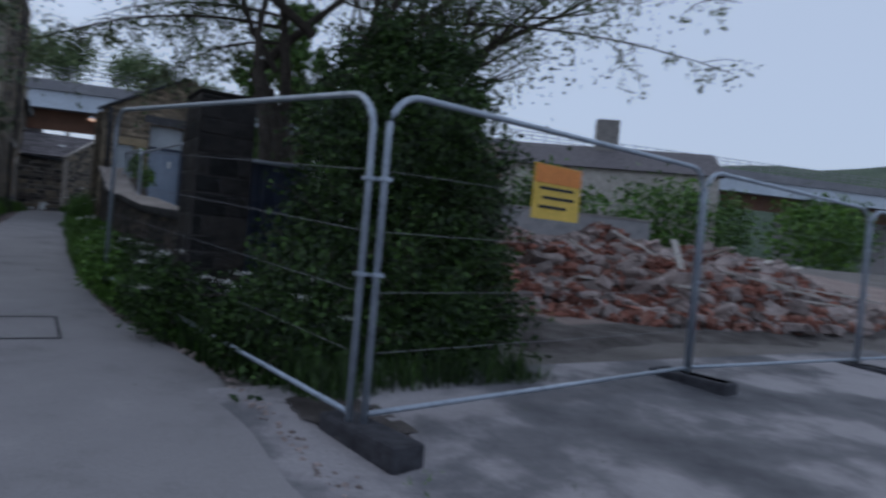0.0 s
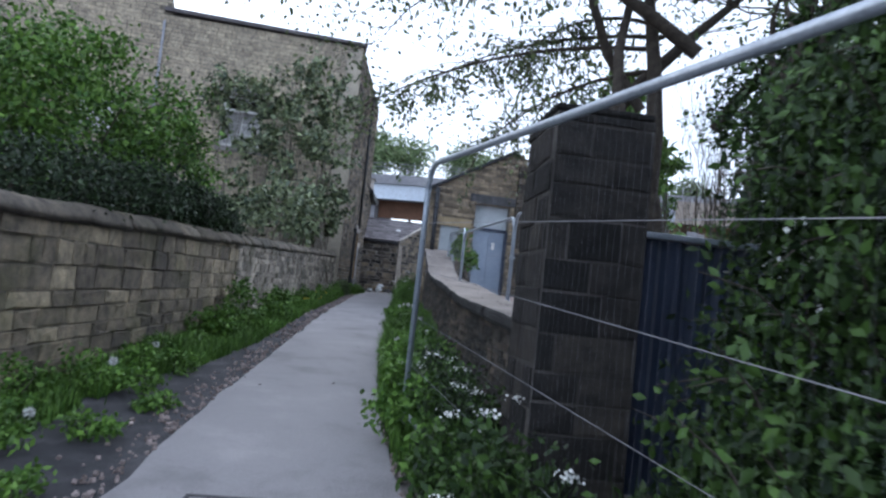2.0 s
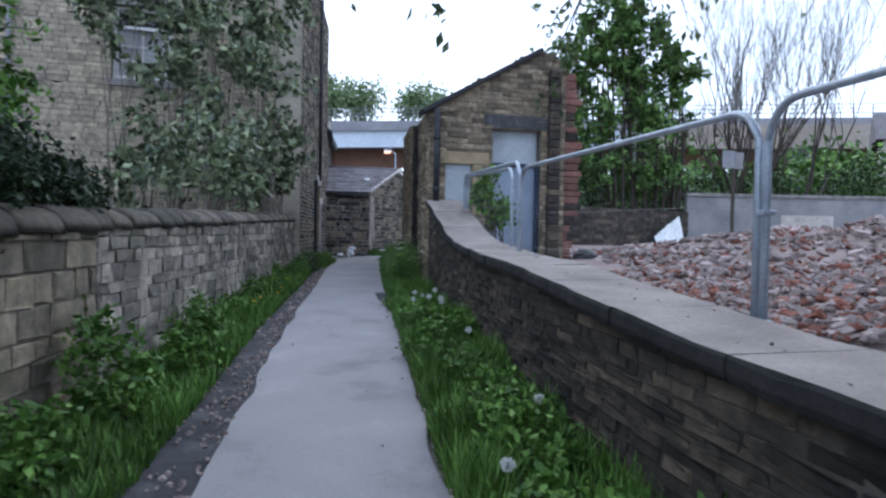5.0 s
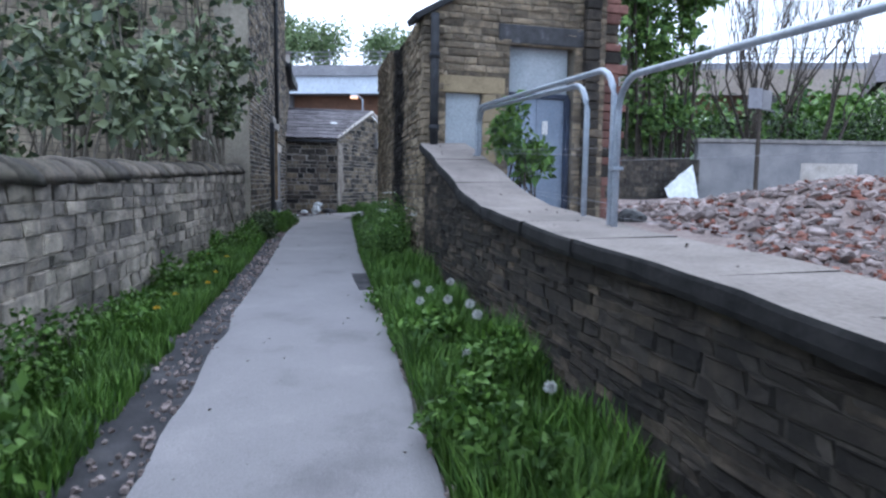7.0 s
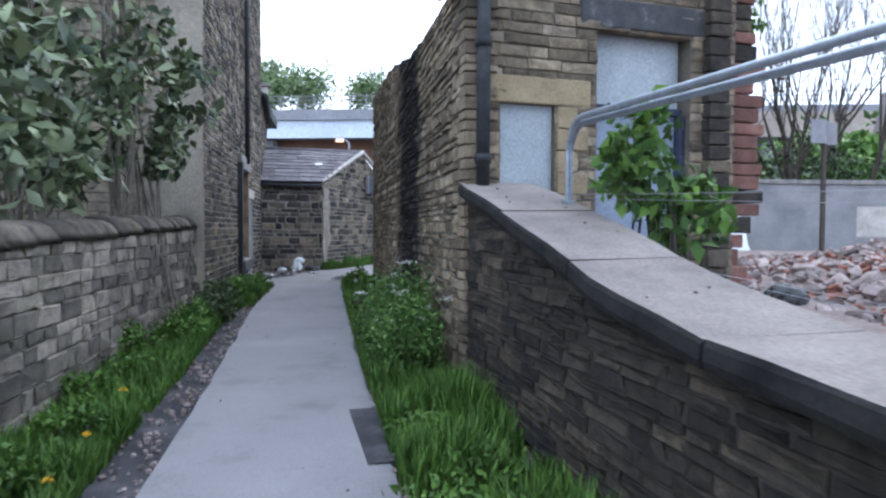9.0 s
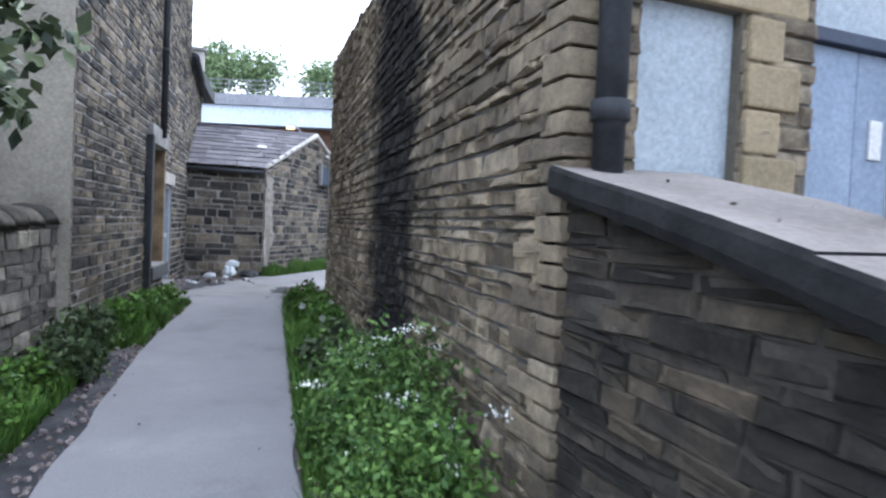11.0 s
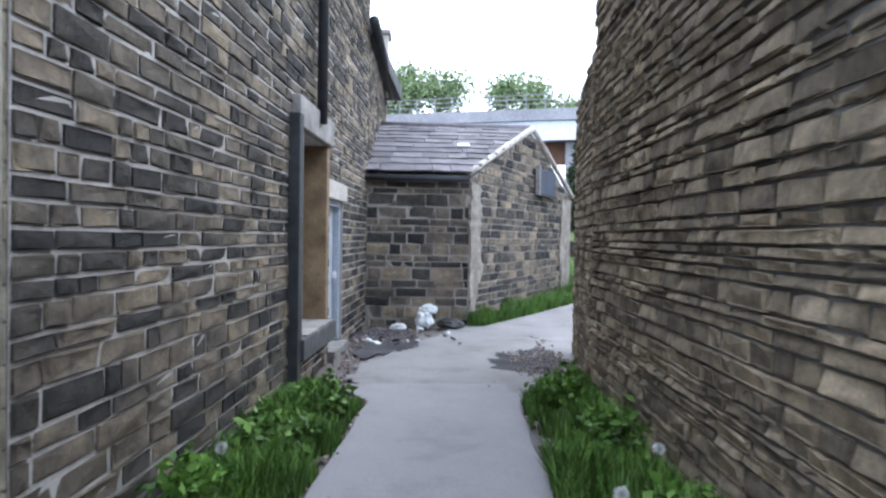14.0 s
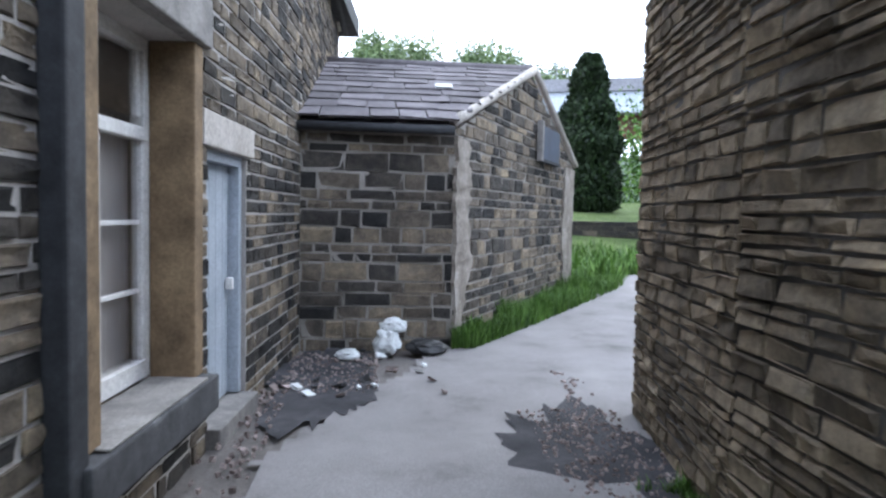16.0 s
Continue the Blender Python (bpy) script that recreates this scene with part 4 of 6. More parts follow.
# ---- temporary site fences ----
def fence_panel(label, a, b, za, zb, high=2.0, block=True):
    """A round-topped mesh panel between two places on the ground, on feet."""
    e = thing("fence_panel", label, "fence", (*a, za), "temporary fence panels")
    A, B = Vector((*a, za + 0.08)), Vector((*b, zb + 0.08))
    L = (B - A).length
    d = (B - A) / L
    up = Vector((0, 0, 1))
    r = 0.021
    c = 0.22
    loop = [A, A + up * (high - c)]
    loop += [A + up * (high - c) + d * (c - c * math.cos(q)) + up * (c * math.sin(q)) for q in np.linspace(0.2, math.pi / 2, 6)]
    loop += [B + up * (high - c) - d * (c - c * math.cos(q)) + up * (c * math.sin(q)) for q in np.linspace(math.pi / 2, 0.2, 6)]
    loop += [B + up * (high - c), B]
    fr = tube("frame", loop, r, M_GALV, e)
    tube("bottom_rail", [A + up * 0.1, B + up * 0.1], r * 0.85, M_GALV, e)
    v, f = [], []
    n = int(L / 0.045)
    for i in range(1, n):
        t = L * i / n
        top = high - (c - math.sqrt(max(c * c - (c - min(t, L - t)) ** 2, 0)) if min(t, L - t) < c else 0)
        vv, ff = tube_data([A + d * t + up * 0.1, A + d * t + up * top], [0.0002] * 2, 3, False)
        f += [tuple(k + len(v) for k in q) for q in ff]
        v += vv
    for z in (0.45, 0.8, 1.15, 1.5):
        vv, ff = tube_data([A + up * z, B + up * z], [0.0016] * 2, 3, False)
        f += [tuple(k + len(v) for k in q) for q in ff]
        v += vv
    put("wire_mesh", mesh_of("wire_mesh", v, f, M_PARAPET), e)
    if block:
        for p, q in ((A, 1), (B, -1)):
            m = Matrix.Translation((p.x + 0.06 * d.y, p.y - 0.06 * d.x, p.z - 0.08)) @ Matrix.Rotation(math.atan2(d.y, d.x) + math.pi / 2, 4, "Z")
            bm = bmesh.new()
            box(bm, (-0.38, -0.11, -0.02), (0.38, 0.11, 0.13), None, 0.03)
            bmesh.ops.transform(bm, matrix=m, verts=bm.verts)
            part("foot_block", bm, M_RUBBERBLOCK, e, "heavy dark rubber foot")
    for z in (0.9, 1.45):
        slab("clip", fr, Matrix.Translation(A + up * z), (-0.035, -0.03, -0.012), (0.035, 0.03, 0.012), M_GALV, 0.004)
    return e


FLAB = "galvanised mesh fence panel, rounded top,"
fence_panel(FLAB + " along the lane", (1.67, 3.385), (0.87, 8.12), 0.2, 0.5, 1.94, False)
fence_panel(FLAB + " across the site entrance", (1.74, 3.325), (5.3, 3.8), 0.2, 0.24, 1.95)
fence_panel(FLAB + " across the site entrance", (5.36, 3.81), (8.75, 3.9), 0.24, 0.2, 1.95)
fence_panel(FLAB + " across the site entrance", (8.81, 3.9), (12.3, 3.85), 0.2, 0.2, 1.95)
fence_panel(FLAB + " behind the low wall", (2.27, 11.47), (2.25, 7.75), 0.55, 0.5, 2.0, False)
fence_panel(FLAB + " behind the low wall", (2.17, 15.42), (2.28, 11.55), 0.6, 0.54, 2.0, False)
fence_panel(FLAB + " behind the low wall", (2.3, 19.1), (2.17, 15.48), 0.84, 0.68, 2.0, False)
fence_panel(FLAB + " in front of the boarded doors", (2.36, 19.2), (2.24, 16.02), 0.82, 0.66, 2.0, False)
sign = thing("warning_sign", "orange and yellow warning board hung on the site fence", "sign", (3.18, 3.47, 1.7))
mS = Matrix.Translation((3.18, 3.46, 1.81)) @ Matrix.Rotation(math.atan2(0.5, 4.1), 4, "Z")
slab("board", sign, mS, (-0.25, -0.008, -0.19), (0.25, 0.0, 0.19), M_YELLOW, 0)
slab("heading", sign, mS, (-0.245, -0.013, 0.06), (0.245, -0.009, 0.185), M_ORANGE, 0)
for k, (a, b) in enumerate(((-0.19, 0.17), (-0.16, 0.18), (-0.19, 0.1))):
    slab("text_bar", sign, mS, (a, -0.013, 0.015 - k * 0.065), (b, -0.009, 0.035 - k * 0.065), M_IRON, 0)
board = thing("notice_board", "pale blank board on a post inside the site", "sign", (13.0, 28.2, 1.4))
slab("side_panel", board, Matrix.Identity(4), (13.204, 28.1, 4.25), (13.5, 28.14, 4.8), M_CONC, 0.01)
slab("panel", board, Matrix.Identity(4), (12.75, 28.1, 4.28), (13.2, 28.14, 4.85), M_PARAPET, 0.01)
slab("post", board, Matrix.Identity(4), (13.16, 28.16, 0.9), (13.26, 28.24, 4.8), M_BARK, 0.01)


# ---- rubble ----
def chunk(name, material, seed):
    rnd = random.Random(seed)
    bm = bmesh.new()
    bmesh.ops.create_cube(bm, size=1.0)
    bmesh.ops.bevel(bm, geom=bm.edges[:], offset=0.12, segments=1, affect="EDGES")
    for v in bm.verts:
        v.co += Vector([rnd.uniform(-0.13, 0.13) for _ in range(3)])
    me = bpy.data.meshes.new(name)
    bm.to_mesh(me)
    bm.free()
    me.materials.append(material)
    return me


def heap(name, label, cx, cy, rx, ry, high, base, n_parts, n_rest, seed, red=0.6, big=0.3, core=None):
    """A mound of broken brick and stone: a dusty core with pieces strewn over it."""
    rnd = random.Random(seed)
    e = thing(name, label, "rubble", (cx, cy, base))

    def top(x, y):
        d = math.hypot((x - cx) / rx, (y - cy) / ry)
        return base + high * max(0, 1 - d ** 1.6) * (0.75 + 0.5 * noise.noise((x * 0.7, y * 0.7, seed)))

    v, f = [], []
    N = 26
    for j in range(N + 1):
        for i in range(N + 1):
            x, y = cx + rx * 1.05 * (2 * i / N - 1), cy + ry * 1.05 * (2 * j / N - 1)
            inside = math.hypot((x - cx) / rx, (y - cy) / ry)
            v.append((x, y, top(x, y) - (0.15 if inside > 1 else 0.03)))
            if i and j:
                q = j * (N + 1) + i
                f.append((q - N - 2, q - N - 1, q, q - 1))
    put("core", mesh_of("core", v, f, core or M_DIRT, True), e)
    protos = [chunk("brick", M_BRICK, seed + k) for k in range(4)] + [chunk("stone", M_RUBBLE, seed + 9 + k) for k in range(4)]
    pv = [np.array([q.co[:] for q in me.vertices]) for me in protos]
    pf = [[tuple(p.vertices) for p in me.polygons] for me in protos]
    rest = {0: ([], []), 1: ([], [])}
    for i in range(n_parts + n_rest):
        a, r = rnd.uniform(0, 2 * math.pi), math.sqrt(rnd.random())
        x, y = cx + rx * r * math.cos(a), cy + ry * r * math.sin(a)
        k = rnd.randrange(4) + (0 if rnd.random() < red else 4)
        s = 0.05 + (big - 0.05) * rnd.random() ** 2.2 if k > 3 else 0.05 + (max(0.1, big * 0.6) - 0.05) * rnd.random() ** 1.6
        m = pose(x, y, top(x, y) + s * 0.06, rnd.uniform(-35, 35), rnd.uniform(-35, 35), rnd.uniform(0, 360)) @ Matrix.Diagonal((s * rnd.uniform(0.9, 1.8), s * rnd.uniform(0.6, 1), s * rnd.uniform(0.35, 0.7), 1))
        if i < n_parts:
            put(protos[k].name.split(".")[0], protos[k], e, m=m)
        else:
            V, F = rest[k // 4]
            o, mm = len(V), np.array(m)
            V += (pv[k] @ mm[:3, :3].T + mm[:3, 3]).tolist()
            F += [tuple(o + j for j in q) for q in pf[k]]
    for k, mt in ((0, M_BRICK), (1, M_RUBBLE)):
        if rest[k][0]:
            put("debris", mesh_of("debris", *rest[k], mt), e)["kind"] = "stuff"
    return e, top


h1, top1 = heap("rubble_heap", "heap of broken red brick, stone and timber on the cleared site", 11.2, 9.2, 6.6, 3.8, 1.6, 0.45, 220, 11000, 61, 0.72, 0.36, M_SOIL)
h2, top2 = heap("rubble_heap", "low spread of pinkish brick rubble across the site", 12.0, 20.5, 7.5, 6.5, 0.95, 1.45, 220, 7000, 62, 0.34, 0.17)
h3, top3 = heap("rubble_heap", "scatter of stone and brick rubble behind the low wall", 5.6, 16.2, 3.1, 4.3, 0.4, 1.22, 200, 6000, 63, 0.3, 0.11)
for k, (x, y, L, rz, ry) in enumerate(((9.3, 7.0, 0.9, 60, -50), (10.2, 6.6, 2.0, -35, 8), (8.0, 7.6, 0.9, 5, 4), (11.6, 6.7, 1.8, -30, 6), (12.8, 7.6, 1.3, 20, -8), (10.0, 8.6, 1.0, 110, -25), (9.0, 6.4, 1.4, 10, 4), (13.6, 6.9, 2.2, -28, 5), (14.2, 7.8, 1.6, 15, -6), (11.0, 7.6, 1.1, 80, 18), (12.2, 6.2, 1.5, -12, 3), (8.6, 8.4, 0.8, -60, 30), (15.0, 7.2, 1.9, -40, 7))):
    pl = thing("timber_plank", "pale splintered timber plank lying on the rubble", "plank", (x, y, top1(x, y) + 0.1), "planks on the rubble")
    bm = box(bmesh.new(), (-L / 2, -0.06, -0.02), (L / 2, 0.06, 0.02), None, 0.006)
    bmesh.ops.transform(bm, matrix=pose(x, y, top1(x, y) + 0.12, 0, ry, rz), verts=bm.verts)
    part("board", bm, M_RENDER, pl)
back = tag_structure(slab("wall_15", None, frame_at((13.5, 31.5), (34, 28.0), 0, 0), (0, 0, 0.8), (20.8, 0.3, 3.55), M_CONC, 0.02), "long grey concrete wall behind the site", "wall")
slab("coping", back, frame_at((13.5, 31.5), (34, 28.0), 0, 0), (-0.05, -0.06, 3.554), (20.85, 0.36, 3.68), M_GREYSTONE, 0.02)
slab("pale_patch", back, frame_at((13.5, 31.5), (34, 28.0), 0, 0), (3.6, -0.012, 2.0), (5.6, -0.004, 2.9), M_RENDER, 0)
masonry("wall_16", "dark rubble wall at the back of the site", (6.0, 28.2), (13.5, 31.4), const(0.8), const(2.95), 0.35, M_LOW, M_DARKJOINT, 0.13, (0.2, 0.45), seed=44, limit=0)
sheet = thing("plastic_sheet", "crumpled white plastic sheet hanging over the rubble wall", "sheet", (11.6, 30.0, 1.4))
sv, sf = [], []
for j in range(9):
    for i in range(13):
        sv.append((11.5 + i * 0.08, 30.2 - 0.5 * j / 8 + 0.06 * noise.noise((i * 0.5, j * 0.6, 1)), 1.5 + 1.25 * (1 - j / 8) * (0.4 + 0.6 * i / 12) + 0.08 * noise.noise((i * 0.4, j * 0.5, 7))))
        if i and j:
            q = j * 13 + i
            sf.append((q - 14, q - 13, q, q - 1))
put("sheet", mesh_of("sheet", sv, sf, M_WHITEBAG, True), sheet)

# ---- vegetation ----
M_PALELEAF = leaf_mat("pale_green_leaf", (0.04, 0.065, 0.028), (0.19, 0.23, 0.105))
M_FARLEAF = leaf_mat("far_spring_leaf", (0.09, 0.14, 0.06), (0.26, 0.34, 0.16))
M_SHRUBLEAF = leaf_mat("grey_green_shrub_leaf", (0.02, 0.04, 0.018), (0.27, 0.32, 0.17), 0.45, 0.5)
M_PALEBARK = surface("pale_bark", [(0.3, (0.13, 0.115, 0.095)), (0.7, (0.27, 0.24, 0.20))], 12, 60, 0.9, 0.6, 0.01)

def leaf_mesh(name, centres, size, material, seed, droop=0.3, narrow=0.55, aim=None):
    """Many small folded leaves, one at each centre."""
    rs = np.random.RandomState(seed)
    c = np.asarray(centres, float)
    n = len(c)
    d = rs.normal(size=(n, 3))
    if aim is not None:
        d = d * 0.6 + aim
    d[:, 2] -= droop
    d /= np.linalg.norm(d, axis=1, keepdims=True)
    side = np.cross(d, rs.normal(size=(n, 3)))
    side /= np.linalg.norm(side, axis=1, keepdims=True)
    up = np.cross(side, d)
    s = size * rs.uniform(0.55, 1.3, (n, 1))
    v = np.stack([c, c + d * s * 0.45 + side * s * narrow * 0.5 + up * s * 0.1, c + d * s, c + d * s * 0.5 - side * s * narrow * 0.5 + up * s * 0.1], 1).reshape(-1, 3)
    me = bpy.data.meshes.new(name)
    me.vertices.add(4 * n)
    me.vertices.foreach_set("co", v.ravel())
    idx = (np.arange(n)[:, None] * 4 + np.array([0, 1, 2, 0, 2, 3])).ravel()
    me.loops.add(6 * n)
    me.loops.foreach_set("vertex_index", idx)
    me.polygons.add(2 * n)
    me.polygons.foreach_set("loop_start", np.arange(2 * n) * 3)
    me.materials.append(material)
    me.update(calc_edges=True)
    return me


def blob_points(rs, n, centre, radii, shell=0.55):
    d = rs.normal(size=(n, 3))
    d /= np.linalg.norm(d, axis=1, keepdims=True)
    r = rs.uniform(shell, 1.0, (n, 1)) ** 0.7
    return np.asarray(centre) + d * r * np.asarray(radii)


def branches(rnd, start, way, length, radius, depth, paths, tips, spread=0.7, lift=0.15, segs=5, kids=(2, 4), stop=None):
    """Grow a limb with its side limbs; gathers tube paths and twig ends."""
    p, d = Vector(start), Vector(way).normalized()
    path, radii = [p.copy()], [radius]
    for i in range(segs):
        d = (d + Vector((rnd.gauss(0, 0.16), rnd.gauss(0, 0.16), rnd.gauss(0, 0.1) + lift * 0.3))).normalized()
        if stop and stop(p + d * length / segs):
            break
        p = p + d * length / segs
        path.append(p.copy())
        radii.append(radius * (1 - 0.75 * (i + 1) / segs) + 0.002)
        if depth and i >= 1:
            for _ in range(rnd.randint(*kids) if i > segs - 2 else rnd.randint(0, 2)):
                w = (d + Vector((rnd.gauss(0, spread), rnd.gauss(0, spread), rnd.gauss(0, spread) * 0.7 + lift))).normalized()
                branches(rnd, p, w, length * rnd.uniform(0.45, 0.75), radii[-1] * 0.75, depth - 1, paths, tips, spread, lift, segs, kids, stop)
        if depth == 0 and i > 0:
            tips.append(p.copy())
    if len(path) > 1:
        paths.append((path, radii))


def tree(name, label, base, trunks, leaf, leaf_size, per_tip, seed, spread=0.7, depth=3, cloud=0.28, group="", lift=0.15, category="tree", pruned=None):
    """trunks: (offset, way, length, radius). A tapered trunk with limbs and a crown of many small leaves."""
    rnd, rs = random.Random(seed), np.random.RandomState(seed)
    e = thing(name, label, category, base, group)
    tips = []
    for off, way, length, radius in trunks:
        paths = []
        branches(rnd, Vector(base) + Vector(off), way, length, radius, depth, paths, tips, spread, lift, stop=pruned)
        v, f = [], []
        for path, radii in paths:
            vv, ff = tube_data(path, radii, 7 if radii[0] > 0.05 else 4, False)
            f += [tuple(k + len(v) for k in q) for q in ff]
            v += vv
        put("trunk", mesh_of("trunk", v, f, M_BARK, True), e)
    if per_tip:
        t = np.array([q[:] for q in tips])
        c = np.repeat(t, per_tip, 0) + rs.normal(size=(len(t) * per_tip, 3)) * cloud
        put("crown", leaf_mesh("crown", c, leaf_size, leaf, seed), e)
    return e


def bush(name, label, blobs, leaf, leaf_size, per, seed, stems=7, foot=None, blossom=0, category="bush", stem_r=0.018, shell=0.45, stem_mat=M_BARK, sprays=0):
    """blobs: (centre, radii). Uneven clumps of leaves on thin stems."""
    rnd, rs = random.Random(seed), np.random.RandomState(seed)
    c0 = blobs[0][0]
    base = foot or (c0[0], c0[1], c0[2] - blobs[0][1][2])
    e = thing(name, label, category, base)
    sv, sf, pts = [], [], []
    for c, r in blobs:
        for _ in range(stems):
            tip = Vector(c) + Vector([rnd.uniform(-0.7, 0.7) * k for k in r])
            b = Vector((c[0] + rnd.uniform(-0.4, 0.4) * r[0], c[1] + rnd.uniform(-0.4, 0.4) * r[1], base[2] - 0.05))
            mid = b.lerp(tip, 0.5) + Vector((rnd.uniform(-0.1, 0.1), rnd.uniform(-0.1, 0.1), 0.1))
            vv, ff = tube_data([b, mid, tip], [stem_r, stem_r * 0.75, stem_r * 0.3], 5, False)
            sf += [tuple(k + len(sv) for k in q) for q in ff]
            sv += vv
        subs = blob_points(rs, max(6, int(per / (150 if sprays else 60))), c, r, 0.35)
        n = per
        near = subs[rs.randint(0, len(subs), n)] + rs.normal(size=(n, 3)) * (np.asarray(r) * (0.14 if sprays else 0.2))
        pts.append(np.vstack([near, blob_points(rs, per // (6 if sprays else 3), c, r, shell)]))
        for _ in range(sprays):  # arching twigs that stand out of the clump
            way = Vector((rnd.gauss(0, 1), rnd.gauss(0, 1), rnd.uniform(-0.3, 1.2))).normalized()
            b = Vector(c) + Vector([way[k] * r[k] * 0.7 for k in range(3)])
            reach = rnd.uniform(0.35, 0.75)
            path = [b, b + way * reach * 0.55 + Vector((0, 0, 0.03)), b + way * reach + Vector((0, 0, -0.06))]
            vv, ff = tube_data(path, [0.007, 0.005, 0.002], 4, False)
            sf += [tuple(k + len(sv) for k in q) for q in ff]
            sv += vv
            u = rs.uniform(0, 1, (34, 1))
            a, m, z = [np.asarray(q[:]) for q in path]
            pts.append((1 - u) ** 2 * a + 2 * u * (1 - u) * m + u ** 2 * z + rs.normal(size=(34, 3)) * 0.045)
    pts = np.vstack(pts)
    put("stalk", mesh_of("stalk", sv, sf, stem_mat, True), e)["kind"] = "stuff"
    put("foliage", leaf_mesh("foliage", pts, leaf_size, leaf, seed), e)["kind"] = "stuff"
    if blossom:
        c, r = blobs[min(1, len(blobs) - 1)]
        q = blob_points(rs, blossom, c, np.asarray(r) * 1.02, 0.9)
        q = np.repeat(q, 5, 0) + rs.normal(size=(blossom * 5, 3)) * 0.03
        put("blossom", leaf_mesh("blossom", q, 0.045, M_FLOWER, seed + 1, 0, 0.9), e)
    return e


def grass(name, label, area, n, high, seed, leaf=M_GRASS, wide=0.0055):
    """Blades over a stretch: area gives x from, x to for a place along y."""
    rs = np.random.RandomState(seed)
    ya, yb, left, right = area
    y = rs.uniform(ya, yb, n)
    a = np.array([left(q) for q in y])
    b = np.array([right(q) for q in y])
    x = a + (b - a) * rs.uniform(0, 1, n)
    clump = np.array([noise.noise((q * 2.2, w * 2.2, seed)) for q, w in zip(x, y)])
    keep = clump > -0.35
    x, y, clump = x[keep], y[keep], clump[keep]
    n = len(x)
    z = np.array([lane_z(q) for q in y]) - 0.04
    h = high * rs.uniform(0.5, 1.25, n) * (0.85 + 0.7 * clump)
    q = rs.uniform(0, 2 * math.pi, n)
    dx, dy = np.cos(q), np.sin(q)
    bend = h * rs.uniform(0.1, 0.6, n)
    w = wide * rs.uniform(0.6, 1.6, n)
    base = np.stack([x, y, z], 1)
    side = np.stack([-dy * w, dx * w, 0 * w], 1)
    mid = base + np.stack([dx * bend * 0.35, dy * bend * 0.35, h * 0.6], 1)
    tip = base + np.stack([dx * bend, dy * bend, h], 1)
    v = np.stack([base - side, base + side, mid + side * 0.8, mid - side * 0.8, tip], 1).reshape(-1, 3)
    f = []
    for i in range(n):
        k = 5 * i
        f += [(k, k + 1, k + 2, k + 3), (k + 3, k + 2, k + 4)]
    return tagged(put(name, mesh_of(name, v, f, leaf)), label, "grass", kind="stuff")


def left_face(y):
    return lerp(y, (4.2, 13.6, 24.75, 24.8, 32.5), (-2.25, -1.56, -0.72, -0.6, -0.02))


def right_face(y):
    return lerp(y, (4, 7.2, 20, 20.1, 28.5, 30.3), (2.6, 1.55, 1.86, 1.83, 2.32, 2.6))


def lane_l(y):
    return lerp(y, LANE_Y, LANE_L)


def lane_r(y):
    return lerp(y, LANE_Y, LANE_R)


grass("grass", "green verge grass along the garden wall", (5.5, 24.6, lambda y: left_face(y) + 0.02, lambda y: lane_l(y) - lerp(y, (6, 9.3, 10.2, 12, 20), (0.82, 0.78, 0.5, 0.32, 0.26))), 52000, 0.2, 1)
grass("grass", "green verge grass along the low wall", (7.5, 20.0, lambda y: lane_r(y) + 0.02, lambda y: right_face(y) - 0.03), 34000, 0.28, 2)
grass("grass", "green verge grass along the mill wall", (20.0, 28.2, lambda y: lane_r(y) + 0.02, lambda y: right_face(y) - 0.05), 28000, 0.22, 3)
grass("grass", "green verge grass at the foot of the house", (24.8, 28.2, lambda y: left_face(y) + 0.02, lambda y: lane_l(y) - 0.02), 16000, 0.2, 4)
grass("grass", "tufts of grass at the end of the mill wall", (27.6, 29.0, lambda y: right_face(y) - 0.3, lambda y: right_face(y) - 0.02), 3000, 0.16, 5)
grass("grass", "grass at the foot of the shed gable", (32.4, 39.0, lambda y: lerp(y, (32.4, 37.4), (1.5, 4.15)), lambda y: lerp(y, (32.4, 37.4, 39), (1.75, 5.2, 6.0))), 14000, 0.3, 6)
grass("grass", "thin grass on the open ground by the fence", (2.2, 4.4, lambda y: 1.7, lambda y: 4.6), 1500, 0.09, 7)
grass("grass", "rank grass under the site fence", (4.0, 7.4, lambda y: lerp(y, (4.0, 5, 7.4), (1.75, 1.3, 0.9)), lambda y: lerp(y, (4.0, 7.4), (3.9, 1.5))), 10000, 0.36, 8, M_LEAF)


# leafy weeds along the verges
weed_rnd = random.Random(4)


def weeds(label, spots, leaf, size, per, seed, flowers=0):
    for k, (x, y, r, h) in enumerate(spots):
        z = lane_z(y)
        e = bush("weed_clump", label, [((x, y, z + h * 0.55), (r, r * 1.1, h * 0.6))], leaf, size, per, seed + k, 6, (x, y, z - 0.02), 0, "weeds", 0.005)
        if flowers:
            rs = np.random.RandomState(seed + 50 + k)
            heads = np.array([x, y, z + h]) + rs.normal(size=(flowers, 3)) * np.array([r * 0.6, r * 0.7, h * 0.16])
            q = np.repeat(heads, 30, 0) + rs.normal(size=(flowers * 30, 3)) * np.array([0.035, 0.035, 0.009])
            put("flower_head", leaf_mesh("flower_head", q, 0.017, M_FLOWER, seed + k, 0, 0.9), e, "white lacy flower heads")["kind"] = "stuff"


